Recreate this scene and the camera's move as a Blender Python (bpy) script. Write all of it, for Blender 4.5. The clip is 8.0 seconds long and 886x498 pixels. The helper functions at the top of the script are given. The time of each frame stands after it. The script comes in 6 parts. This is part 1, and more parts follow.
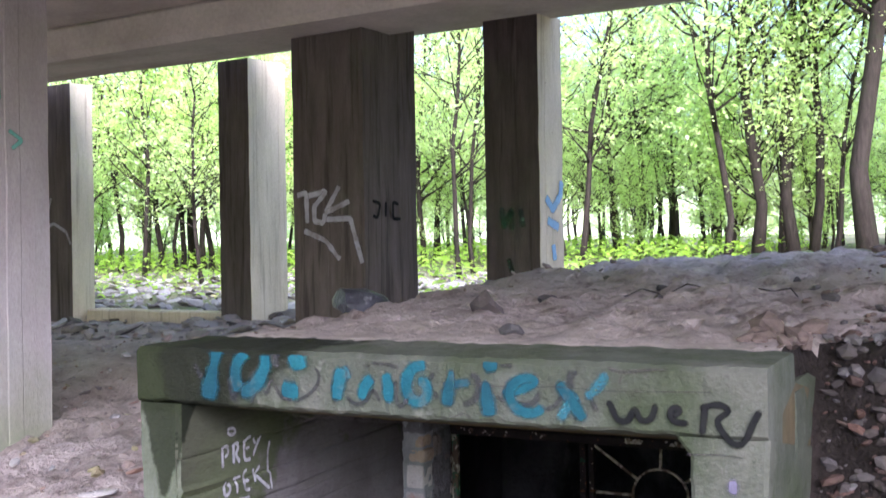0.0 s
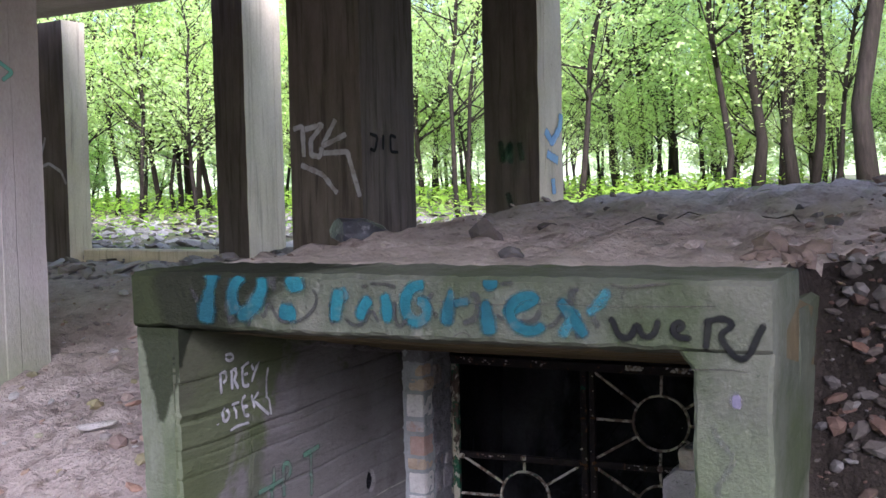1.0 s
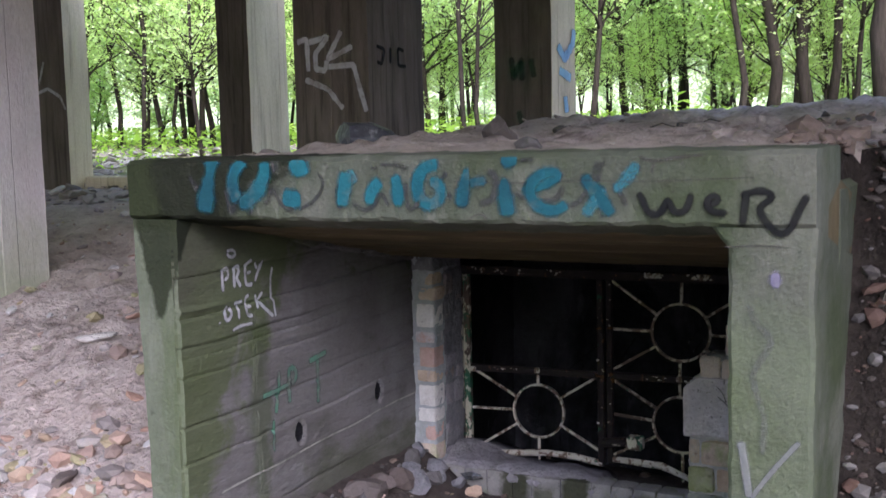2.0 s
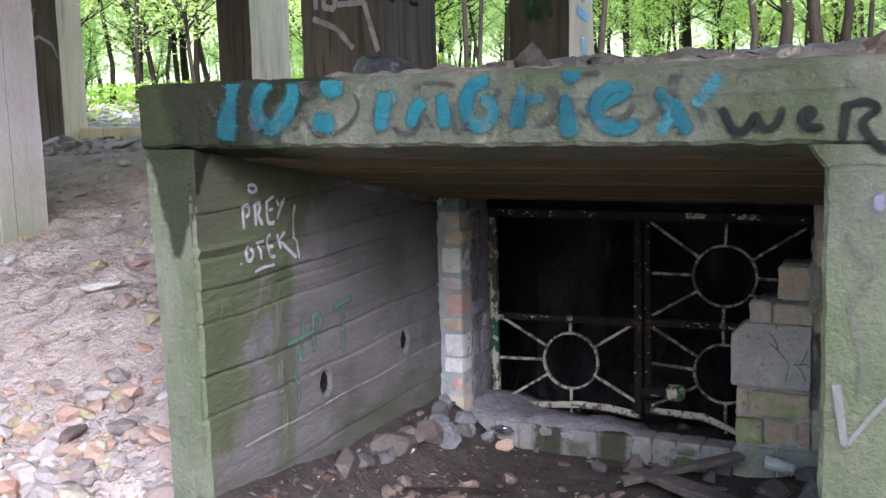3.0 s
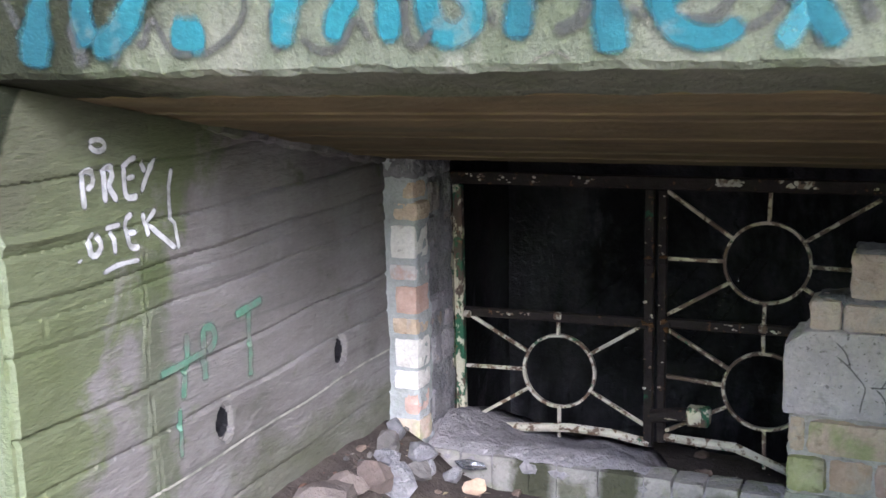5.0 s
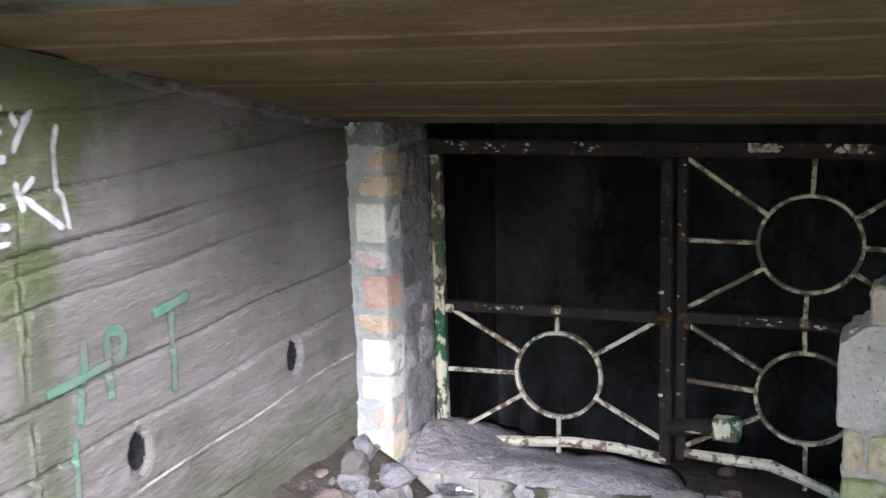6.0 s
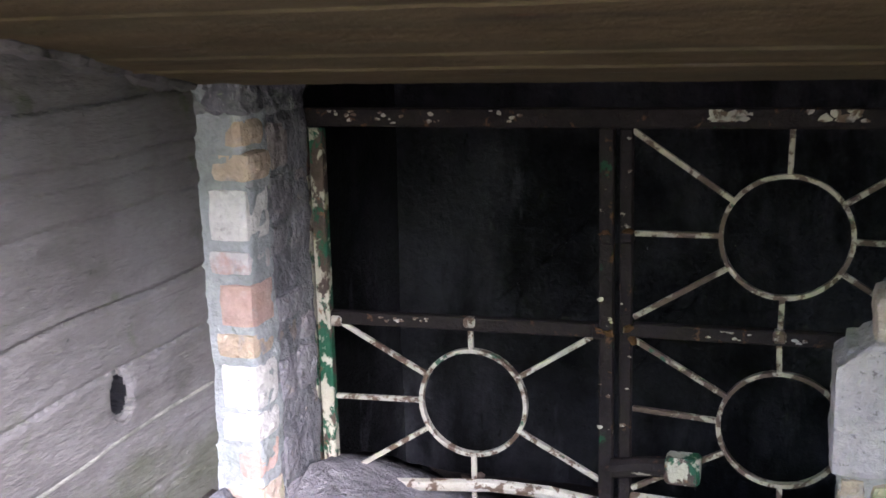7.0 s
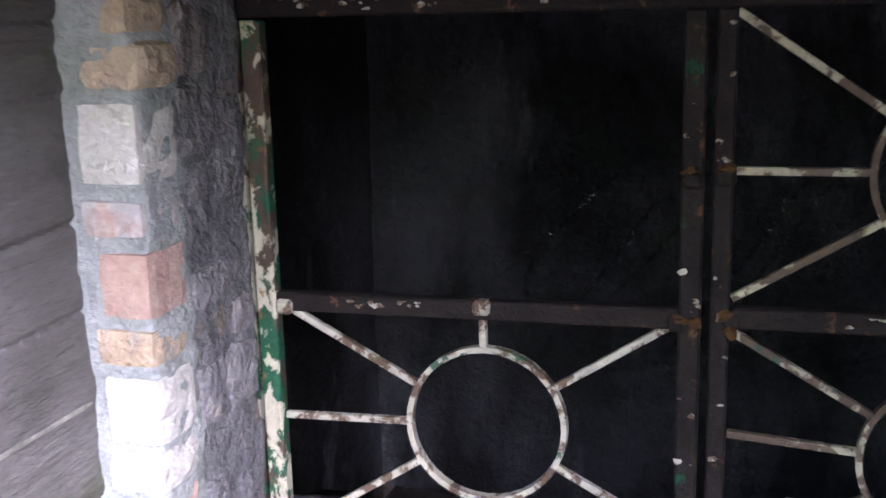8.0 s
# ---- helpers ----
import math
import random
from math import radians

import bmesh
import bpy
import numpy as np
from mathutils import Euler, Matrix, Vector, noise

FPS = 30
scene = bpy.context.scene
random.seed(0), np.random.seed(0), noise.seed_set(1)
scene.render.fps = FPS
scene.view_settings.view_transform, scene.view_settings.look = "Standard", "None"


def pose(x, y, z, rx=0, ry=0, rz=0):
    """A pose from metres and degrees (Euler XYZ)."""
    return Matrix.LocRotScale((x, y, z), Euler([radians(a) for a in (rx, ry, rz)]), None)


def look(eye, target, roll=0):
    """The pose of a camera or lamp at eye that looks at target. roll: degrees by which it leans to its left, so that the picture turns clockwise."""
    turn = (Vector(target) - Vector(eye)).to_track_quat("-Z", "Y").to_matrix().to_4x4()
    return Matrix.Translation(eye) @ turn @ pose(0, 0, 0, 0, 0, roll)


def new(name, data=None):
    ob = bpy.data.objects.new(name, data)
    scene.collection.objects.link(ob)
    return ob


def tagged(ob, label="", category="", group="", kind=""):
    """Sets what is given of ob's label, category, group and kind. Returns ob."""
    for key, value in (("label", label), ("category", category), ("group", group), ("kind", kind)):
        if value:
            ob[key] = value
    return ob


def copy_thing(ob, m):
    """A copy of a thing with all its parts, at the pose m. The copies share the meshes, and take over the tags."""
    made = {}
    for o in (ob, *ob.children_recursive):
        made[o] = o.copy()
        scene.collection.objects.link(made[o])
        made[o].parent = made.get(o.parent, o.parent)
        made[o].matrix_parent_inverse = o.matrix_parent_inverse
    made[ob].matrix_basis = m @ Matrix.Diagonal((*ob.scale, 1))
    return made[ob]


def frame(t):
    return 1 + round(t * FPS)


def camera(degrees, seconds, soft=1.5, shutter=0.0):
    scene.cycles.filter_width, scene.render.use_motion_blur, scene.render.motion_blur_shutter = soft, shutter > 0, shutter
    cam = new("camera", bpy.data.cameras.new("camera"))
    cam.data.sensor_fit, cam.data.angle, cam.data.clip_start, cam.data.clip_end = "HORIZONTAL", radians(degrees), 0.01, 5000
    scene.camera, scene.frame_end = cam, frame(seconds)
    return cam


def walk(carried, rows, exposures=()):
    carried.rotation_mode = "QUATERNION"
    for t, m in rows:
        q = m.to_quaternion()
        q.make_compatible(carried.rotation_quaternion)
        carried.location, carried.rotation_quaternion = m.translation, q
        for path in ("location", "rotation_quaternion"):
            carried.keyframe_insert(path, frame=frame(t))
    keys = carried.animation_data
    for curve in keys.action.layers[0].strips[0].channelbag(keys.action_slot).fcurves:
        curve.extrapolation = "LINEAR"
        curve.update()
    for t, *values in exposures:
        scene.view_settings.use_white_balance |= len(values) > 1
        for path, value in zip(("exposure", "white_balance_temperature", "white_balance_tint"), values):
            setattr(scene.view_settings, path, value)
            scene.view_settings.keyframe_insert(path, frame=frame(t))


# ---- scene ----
cam = camera(45.4, 8.0, shutter=0.3)
PATH = [
    (0, (0.089, 0.166, 1.812), (-0.824, 1.946, 1.817), -0.9),
    (0.5, (0.076, 0.176, 1.788), (-0.836, 1.954, 1.696), -1.2),
    (1, (0.058, 0.221, 1.721), (-0.853, 1.999, 1.623), -1.3),
    (1.5, (0.027, 0.262, 1.653), (-0.888, 2.035, 1.517), -1.3),
    (2, (-0.067, 0.391, 1.499), (-0.985, 2.156, 1.301), -1.3),
    (2.2, (-0.103, 0.457, 1.442), (-1.023, 2.22, 1.226), -1.3),
    (3.3, (-0.448, 0.664, 1.365), (-1.325, 2.437, 1.072), -1.5),
    (3.5, (-0.491, 0.762, 1.353), (-1.346, 2.544, 1.045), -1.4),
    (4, (-0.598, 1.097, 1.391), (-1.422, 2.888, 1.055), -1.3),
    (4.5, (-0.733, 1.339, 1.355), (-1.551, 3.132, 1.021), -1.4),
    (4.7, (-0.81, 1.485, 1.328), (-1.628, 3.276, 0.982), -1.3),
    (5.8, (-1.1, 2.131, 1.157), (-1.906, 3.927, 0.799), -1.5),
    (6, (-1.15, 2.252, 1.144), (-1.933, 4.055, 0.772), -1.6),
    (6.5, (-1.271, 2.575, 1.105), (-1.946, 4.419, 0.729), -1.4),
    (7, (-1.342, 2.901, 1.042), (-1.976, 4.755, 0.641), -1.4),
    (7.5, (-1.47, 3.287, 0.921), (-2.133, 5.125, 0.493), -1.5),
    (8, (-1.661, 3.666, 0.827), (-2.234, 5.53, 0.384), -1.4),
]
EXPOSURES = [(0.0, 2.3, 5600, 32), (0.5, 1.92, 5600, 32), (2.2, 1.77, 5700, 27), (3.5, 2.75, 5700, 24), (4.5, 3.1, 5750, 22), (6.0, 3.52, 5900, 21), (8.0, 3.75, 5700, 31)]
SKY, SUN = 0.16, 2.8
walk(cam, [(t, look(eye, target, roll)) for t, eye, target, roll in PATH], EXPOSURES)

# ---- light ----
world = bpy.data.worlds.new("sky")
scene.world = world
world.use_nodes = True
wn = world.node_tree.nodes
sky = wn.new("ShaderNodeTexSky")
sky.sky_type, sky.sun_disc = "NISHITA", False
sky.sun_elevation, sky.sun_rotation = radians(33), radians(138)
sky.air_density, sky.dust_density, sky.ozone_density = 1.0, 3.0, 2.0
wn["Background"].inputs["Strength"].default_value = SKY
world.node_tree.links.new(sky.outputs["Color"], wn["Background"].inputs["Color"])
sun_data = bpy.data.lights.new("sun", "SUN")
sun_data.energy, sun_data.angle, sun_data.color = SUN, radians(50), (0.93, 0.97, 1.0)
sun = new("sun", sun_data)
sun.matrix_world = look((9, -10, 8.7), (0, 0, 0))


# ---- materials ----
def ramp(nt, fac, stops):
    n = nt.nodes.new("ShaderNodeValToRGB")
    el = n.color_ramp.elements
    while len(el) < len(stops):
        el.new(0.5)
    for e, (p, c) in zip(el, stops):
        e.position = p
        e.color = (*c, 1) if len(c) == 3 else c
    nt.links.new(fac, n.inputs["Fac"])
    return n.outputs["Color"]


def noise_tex(nt, vec, scale, detail=5, rough=0.6, distort=0.0):
    n = nt.nodes.new("ShaderNodeTexNoise")
    n.inputs["Scale"].default_value = scale
    n.inputs["Detail"].default_value = detail
    n.inputs["Roughness"].default_value = rough
    n.inputs["Distortion"].default_value = distort
    nt.links.new(vec, n.inputs["Vector"])
    return n.outputs["Fac"]


def mixed(nt, fac, a, b, mode="MIX"):
    n = nt.nodes.new("ShaderNodeMix")
    n.data_type, n.blend_type = "RGBA", mode
    for sock, val in ((n.inputs[0], fac), (n.inputs[6], a), (n.inputs[7], b)):
        if isinstance(val, (int, float)):
            sock.default_value = val
        elif isinstance(val, tuple):
            sock.default_value = (*val, 1)
        else:
            nt.links.new(val, sock)
    return n.outputs[2]


def calc(nt, op, a, b=0.0, c=0.0):
    n = nt.nodes.new("ShaderNodeMath")
    n.operation = op
    for sock, val in zip(n.inputs, (a, b, c)):
        if isinstance(val, (int, float)):
            sock.default_value = val
        else:
            nt.links.new(val, sock)
    return n.outputs[0]


def coords(nt, stretch=(1, 1, 1), local=False):
    if local:
        src = nt.nodes.new("ShaderNodeTexCoord").outputs["Object"]
        rnd = nt.nodes.new("ShaderNodeObjectInfo").outputs["Random"]
        add = nt.nodes.new("ShaderNodeVectorMath")
        add.operation = "ADD"
        nt.links.new(src, add.inputs[0])
        comb = nt.nodes.new("ShaderNodeCombineXYZ")
        nt.links.new(calc(nt, "MULTIPLY", rnd, 37.0), comb.inputs[0])
        nt.links.new(calc(nt, "MULTIPLY", rnd, 91.0), comb.inputs[2])
        nt.links.new(comb.outputs[0], add.inputs[1])
        src = add.outputs[0]
    else:
        src = nt.nodes.new("ShaderNodeNewGeometry").outputs["Position"]
    m = nt.nodes.new("ShaderNodeMapping")
    m.inputs["Scale"].default_value = stretch
    nt.links.new(src, m.inputs["Vector"])
    return m.outputs[0]


def surface(name, c1, c2, scale=6.0, layers=(), rough=0.9, bump=0.4, grain=60.0, stretch=(1, 1, 1), local=False,
            metal=0.0, tones=None, islands=None, relief=0.008, gloss=0.12, stains=()):
    """Two-tone noise, then layers (scale, low, high, colour, strength, stretch) over it, and grain in colour and bump."""
    m = bpy.data.materials.new(name)
    m.use_nodes = True
    nt = m.node_tree
    p = nt.nodes["Principled BSDF"]
    v = coords(nt, stretch, local)
    col = ramp(nt, noise_tex(nt, v, scale), [(0.3, c1), (0.7, c2)])
    if tones:
        rnd = nt.nodes.new("ShaderNodeObjectInfo").outputs["Random"]
        t = ramp(nt, rnd, [(i / max(1, len(tones) - 1), c) for i, c in enumerate(tones)])
        col = mixed(nt, 0.8, col, t)
    if islands:
        rnd = nt.nodes.new("ShaderNodeNewGeometry").outputs["Random Per Island"]
        t = ramp(nt, rnd, [(i / max(1, len(islands) - 1), c) for i, c in enumerate(islands)])
        col = mixed(nt, 0.85, col, t)
    for sc, lo, hi, c, amount, st in layers:
        f = ramp(nt, noise_tex(nt, coords(nt, st, local), sc, 6, 0.62, 0.3), [(lo, (0, 0, 0)), (hi, (amount,) * 3)])
        col = mixed(nt, f, col, c)
    for planes, soft_edge, amp, nscale, c, amount in stains:
        inside = None
        for a, b_, c_, d in planes:
            dot = nt.nodes.new("ShaderNodeVectorMath")
            dot.operation = "DOT_PRODUCT"
            nt.links.new(coords(nt), dot.inputs[0])
            dot.inputs[1].default_value = (a, b_, c_)
            side = calc(nt, "ADD", dot.outputs["Value"], d)
            inside = side if inside is None else calc(nt, "MINIMUM", inside, side)
        wander = calc(nt, "MULTIPLY", calc(nt, "SUBTRACT", noise_tex(nt, coords(nt), nscale, 6, 0.65, 0.4), 0.5), amp)
        edge = calc(nt, "DIVIDE", calc(nt, "ADD", inside, wander), soft_edge)
        col = mixed(nt, calc(nt, "MULTIPLY", ramp(nt, edge, [(0, (0, 0, 0)), (1, (1, 1, 1))]), amount), col, c)
    fine = noise_tex(nt, v, grain, 4, 0.7)
    col = mixed(nt, 0.35, col, ramp(nt, fine, [(0.3, (0.45,) * 3), (0.7, (1.0,) * 3)]), "MULTIPLY")
    nt.links.new(col, p.inputs["Base Color"])
    p.inputs["Roughness"].default_value = rough
    p.inputs["Metallic"].default_value = metal
    p.inputs["Specular IOR Level"].default_value = gloss
    b = nt.nodes.new("ShaderNodeBump")
    b.inputs["Strength"].default_value = bump
    b.inputs["Distance"].default_value = relief
    h = calc(nt, "ADD", fine, calc(nt, "MULTIPLY", noise_tex(nt, v, grain * 0.22, 4, 0.6), 1.6))
    nt.links.new(h, b.inputs["Height"])
    nt.links.new(b.outputs[0], p.inputs["Normal"])
    return m


ONE = (1, 1, 1)
M_PORTAL = surface("algae_concrete", (0.064, 0.072, 0.049), (0.099, 0.108, 0.079), 5,
                   [(2.3, 0.45, 0.64, (0.049, 0.064, 0.028), 0.8, ONE), (1.7, 0.50, 0.66, (0.140, 0.140, 0.112), 0.8, ONE), (0.9, 0.55, 0.68, (0.077, 0.074, 0.056), 0.5, ONE),
                    (9, 0.6, 0.76, (0.034, 0.037, 0.022), 0.7, ONE), (14, 0.62, 0.73, (0.173, 0.173, 0.144), 0.6, ONE), (36, 0.66, 0.72, (0.029, 0.031, 0.022), 0.7, ONE)],
                   bump=0.6, grain=65, relief=0.012,
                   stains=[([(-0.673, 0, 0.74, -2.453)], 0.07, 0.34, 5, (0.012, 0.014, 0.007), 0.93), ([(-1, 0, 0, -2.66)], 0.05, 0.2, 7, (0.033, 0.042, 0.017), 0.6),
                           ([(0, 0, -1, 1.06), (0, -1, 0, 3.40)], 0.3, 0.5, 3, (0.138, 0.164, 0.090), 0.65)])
M_BOARD = surface("board_marked_concrete", (0.098, 0.091, 0.086), (0.142, 0.134, 0.131), 4,
                  [(1.7, 0.50, 0.66, (0.169, 0.162, 0.162), 0.7, (1, 1, 0.6)), (2.3, 0.54, 0.66, (0.070, 0.068, 0.058), 0.8, (1, 0.7, 1.6)),
                   (5, 0.63, 0.74, (0.056, 0.072, 0.028), 0.85, (1, 0.8, 1.2)), (7, 0.60, 0.72, (0.045, 0.043, 0.039), 0.6, (1, 0.12, 5.0)),
                   (38, 0.68, 0.73, (0.024, 0.024, 0.024), 0.85, ONE), (18, 0.66, 0.72, (0.211, 0.205, 0.198), 0.5, (1, 0.10, 5))],
                  bump=0.7, grain=70, stretch=(1, 0.5, 2.0), relief=0.007,
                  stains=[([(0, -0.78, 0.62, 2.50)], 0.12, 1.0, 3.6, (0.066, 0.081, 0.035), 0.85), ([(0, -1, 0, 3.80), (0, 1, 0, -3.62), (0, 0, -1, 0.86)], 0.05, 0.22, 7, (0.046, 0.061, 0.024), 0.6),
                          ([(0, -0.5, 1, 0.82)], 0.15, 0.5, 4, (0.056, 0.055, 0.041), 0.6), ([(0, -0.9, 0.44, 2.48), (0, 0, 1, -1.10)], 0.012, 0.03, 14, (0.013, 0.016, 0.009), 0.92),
                          ([(0, 0, -1, 0.20), (0, 1, 0, -3.95)], 0.10, 0.55, 5, (0.070, 0.081, 0.041), 0.4)])
M_POST = surface("pale_algae_concrete", (0.090, 0.104, 0.066), (0.138, 0.149, 0.107), 4,
                 [(3, 0.5, 0.66, (0.068, 0.090, 0.037), 0.7, (2.5, 1, 0.4)), (6, 0.56, 0.7, (0.172, 0.176, 0.146), 0.6, (2, 1, 0.5)), (25, 0.64, 0.72, (0.054, 0.059, 0.039), 0.6, ONE)],
                 bump=0.8, grain=65, relief=0.010,
                 stains=[([(0.9725, 0, 0.2326, 2.448), (-0.9175, 0, 0.3976, -2.825), (0, 0, 1, -0.89)], 0.014, 0.05, 16, (0.020, 0.024, 0.012), 0.9),
                         ([(0, 0, 1, -1.20)], 0.03, 0.06, 9, (0.023, 0.028, 0.013), 0.8)])
M_SOFFIT = surface("damp_soffit_concrete", (0.074, 0.056, 0.028), (0.128, 0.102, 0.054), 5,
                   [(3, 0.5, 0.7, (0.062, 0.062, 0.036), 0.6, (0.4, 2, 1)), (20, 0.64, 0.72, (0.190, 0.175, 0.140), 0.5, (0.12, 2.5, 1)), (6, 0.6, 0.7, (0.050, 0.036, 0.022), 0.7, (0.25, 3, 1)),
                    (8, 0.66, 0.76, (0.172, 0.080, 0.036), 0.5, (0.5, 2, 1))],
                   bump=0.6, grain=60, stretch=(0.7, 1.5, 1))
M_STAIN = surface("damp_dark_stain", (0.009, 0.011, 0.006), (0.018, 0.021, 0.012), 8,
                  [(20, 0.6, 0.72, (0.029, 0.031, 0.023), 0.6, ONE)], bump=0.6, grain=75, rough=0.8)
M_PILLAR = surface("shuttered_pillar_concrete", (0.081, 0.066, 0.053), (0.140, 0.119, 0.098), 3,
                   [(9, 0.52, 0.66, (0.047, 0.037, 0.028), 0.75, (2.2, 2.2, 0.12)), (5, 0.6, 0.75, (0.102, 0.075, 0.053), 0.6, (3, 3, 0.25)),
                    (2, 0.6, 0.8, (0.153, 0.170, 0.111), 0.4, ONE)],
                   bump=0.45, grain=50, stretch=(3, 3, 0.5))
# Daylight on the pillars' sides is put into this paler tone; the kerb shares it.
M_PALELIT = surface("pale_lit_side_concrete", (0.524, 0.447, 0.313), (0.685, 0.598, 0.429), 2.2,
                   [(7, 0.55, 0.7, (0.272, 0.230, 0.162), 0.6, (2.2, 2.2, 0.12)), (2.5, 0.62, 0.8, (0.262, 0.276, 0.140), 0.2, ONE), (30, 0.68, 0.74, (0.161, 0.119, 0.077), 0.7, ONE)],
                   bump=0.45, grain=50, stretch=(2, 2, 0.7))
M_PINKISH = surface("pinkish_pitted_concrete", (0.36, 0.315, 0.29), (0.47, 0.425, 0.40), 1.6,
                    [(1.4, 0.52, 0.68, (0.33, 0.34, 0.29), 0.6, (1, 1, 0.5)), (1.1, 0.58, 0.72, (0.44, 0.36, 0.34), 0.7, ONE), (42, 0.70, 0.74, (0.13, 0.10, 0.09), 0.8, ONE)],
                    bump=0.4, grain=50, stretch=(1.2, 1.2, 0.6), stains=[([(0, 0, -1, 1.25)], 0.6, 1.0, 2.2, (0.22, 0.25, 0.15), 0.75), ([(0, 0, -1, 0.62)], 0.2, 0.4, 4, (0.12, 0.15, 0.07), 0.7)])
M_DECK = surface("viaduct_concrete", (0.390, 0.352, 0.285), (0.570, 0.517, 0.435), 1.3,
                 [(0.8, 0.55, 0.72, (0.240, 0.195, 0.150), 0.6, (0.4, 2, 1))], bump=0.3, grain=30)
M_SAND = surface("trodden_sand", (0.339, 0.278, 0.246), (0.509, 0.438, 0.398), 2.2,
                 [(1.1, 0.5, 0.66, (0.283, 0.221, 0.190), 0.65, ONE), (9, 0.52, 0.66, (0.125, 0.091, 0.072), 0.6, ONE),
                  (33, 0.66, 0.74, (0.529, 0.480, 0.433), 0.6, ONE)], bump=1.0, grain=30, relief=0.045)
M_SOIL = surface("dark_damp_soil", (0.039, 0.032, 0.029), (0.079, 0.065, 0.056), 5,
                 [(24, 0.64, 0.74, (0.186, 0.175, 0.161), 0.6, ONE)], bump=0.9, grain=45, relief=0.015)
M_MORTAR = surface("whitewashed_mortar", (0.296, 0.316, 0.316), (0.415, 0.425, 0.434), 9,
                   [(3, 0.5, 0.66, (0.237, 0.277, 0.217), 0.6, ONE), (6, 0.62, 0.75, (0.159, 0.159, 0.153), 0.6, ONE)], bump=0.9, grain=65, relief=0.012)
M_WARMMORTAR = surface("crumbly_beige_mortar", (0.390, 0.358, 0.332), (0.559, 0.520, 0.488), 8, [(6, 0.55, 0.68, (0.260, 0.234, 0.215), 0.7, ONE), (3, 0.58, 0.7, (0.429, 0.455, 0.312), 0.5, ONE)], bump=1.0, grain=50, relief=0.016)
M_GREYMORTAR = surface("dark_grey_mortar", (0.147, 0.144, 0.151), (0.250, 0.244, 0.258), 10,
                       [(6, 0.58, 0.72, (0.103, 0.095, 0.089), 0.7, ONE)], bump=1.0, grain=55, relief=0.02)
M_REDBRICK = surface("old_red_brick", (0.438, 0.283, 0.238), (0.529, 0.383, 0.329), 12,
                     [(14, 0.58, 0.72, (0.502, 0.456, 0.410), 0.6, ONE)], bump=0.7, grain=80, local=True)
M_MOSSBRICK = surface("mossy_whitewashed_brick", (0.388, 0.400, 0.312), (0.550, 0.550, 0.475), 14,
                      [(9, 0.52, 0.66, (0.275, 0.325, 0.150), 0.7, ONE), (17, 0.58, 0.74, (0.562, 0.350, 0.250), 0.6, ONE)], bump=0.7, grain=80, local=True,
                      tones=[(0.450, 0.344, 0.281), (0.362, 0.350, 0.250), (0.500, 0.419, 0.350), (0.463, 0.312, 0.250)])
M_WHITEBRICK = surface("limewashed_brick", (0.598, 0.572, 0.539), (0.741, 0.715, 0.683), 9, [(14, 0.58, 0.7, (0.376, 0.326, 0.277), 0.6, ONE), (30, 0.64, 0.72, (0.237, 0.217, 0.198), 0.6, ONE)], bump=0.8, grain=70, local=True, relief=0.012)
M_SILLMORTAR = surface("crumbling_grey_mortar", (0.172, 0.161, 0.167), (0.294, 0.278, 0.291), 10, [(7, 0.58, 0.72, (0.081, 0.073, 0.068), 0.8, ONE), (35, 0.64, 0.72, (0.366, 0.340, 0.355), 0.5, ONE)], bump=1.0, grain=50, relief=0.02)
M_BLOCK = surface("pale_cement_block", (0.478, 0.425, 0.418), (0.645, 0.580, 0.571), 7,
                  [(55, 0.60, 0.66, (0.177, 0.155, 0.153), 0.85, ONE), (3.5, 0.56, 0.68, (0.395, 0.350, 0.342), 0.7, ONE), (9, 0.62, 0.72, (0.291, 0.250, 0.240), 0.6, ONE)], bump=0.9, grain=60, relief=0.012)
M_PINKBLOCK = surface("mortar_washed_pinkish_brick", (0.525, 0.406, 0.331), (0.712, 0.587, 0.500), 9,
                      [(6, 0.52, 0.66, (0.500, 0.475, 0.463), 0.7, ONE), (15, 0.6, 0.72, (0.275, 0.237, 0.206), 0.6, ONE), (22, 0.66, 0.73, (0.750, 0.700, 0.650), 0.6, ONE)], bump=1.0, grain=60, local=True, relief=0.014)
M_GREENPINK = surface("algae_tinged_pink_brick", (0.468, 0.345, 0.260), (0.611, 0.481, 0.377), 8, [(5, 0.5, 0.62, (0.338, 0.377, 0.169), 0.75, ONE), (16, 0.6, 0.7, (0.260, 0.195, 0.156), 0.6, ONE)], bump=0.8, grain=70, local=True)
M_MOSSGREEN = surface("green_mossy_brick", (0.240, 0.252, 0.108), (0.408, 0.408, 0.228), 9, [(6, 0.52, 0.66, (0.432, 0.372, 0.288), 0.7, ONE), (20, 0.6, 0.7, (0.156, 0.168, 0.072), 0.6, ONE)], bump=0.8, grain=70, local=True)
M_OLIVE = surface("olive_brown_damp_brick", (0.140, 0.119, 0.070), (0.336, 0.280, 0.161), 7, [(14, 0.58, 0.7, (0.070, 0.063, 0.042), 0.7, ONE)], bump=0.8, grain=70, local=True)
M_GREENWASH = surface("green_tinged_limewash", (0.244, 0.247, 0.198), (0.342, 0.342, 0.291), 8, [(6, 0.54, 0.66, (0.172, 0.205, 0.085), 0.6, ONE), (20, 0.6, 0.7, (0.144, 0.127, 0.112), 0.6, ONE)], bump=0.8, grain=60, local=True)
M_SOOT = surface("brown_damp_run", (0.060, 0.052, 0.046), (0.11, 0.098, 0.088), 14, [(30, 0.58, 0.7, (0.20, 0.18, 0.165), 0.6, ONE)], bump=0.8, grain=70)
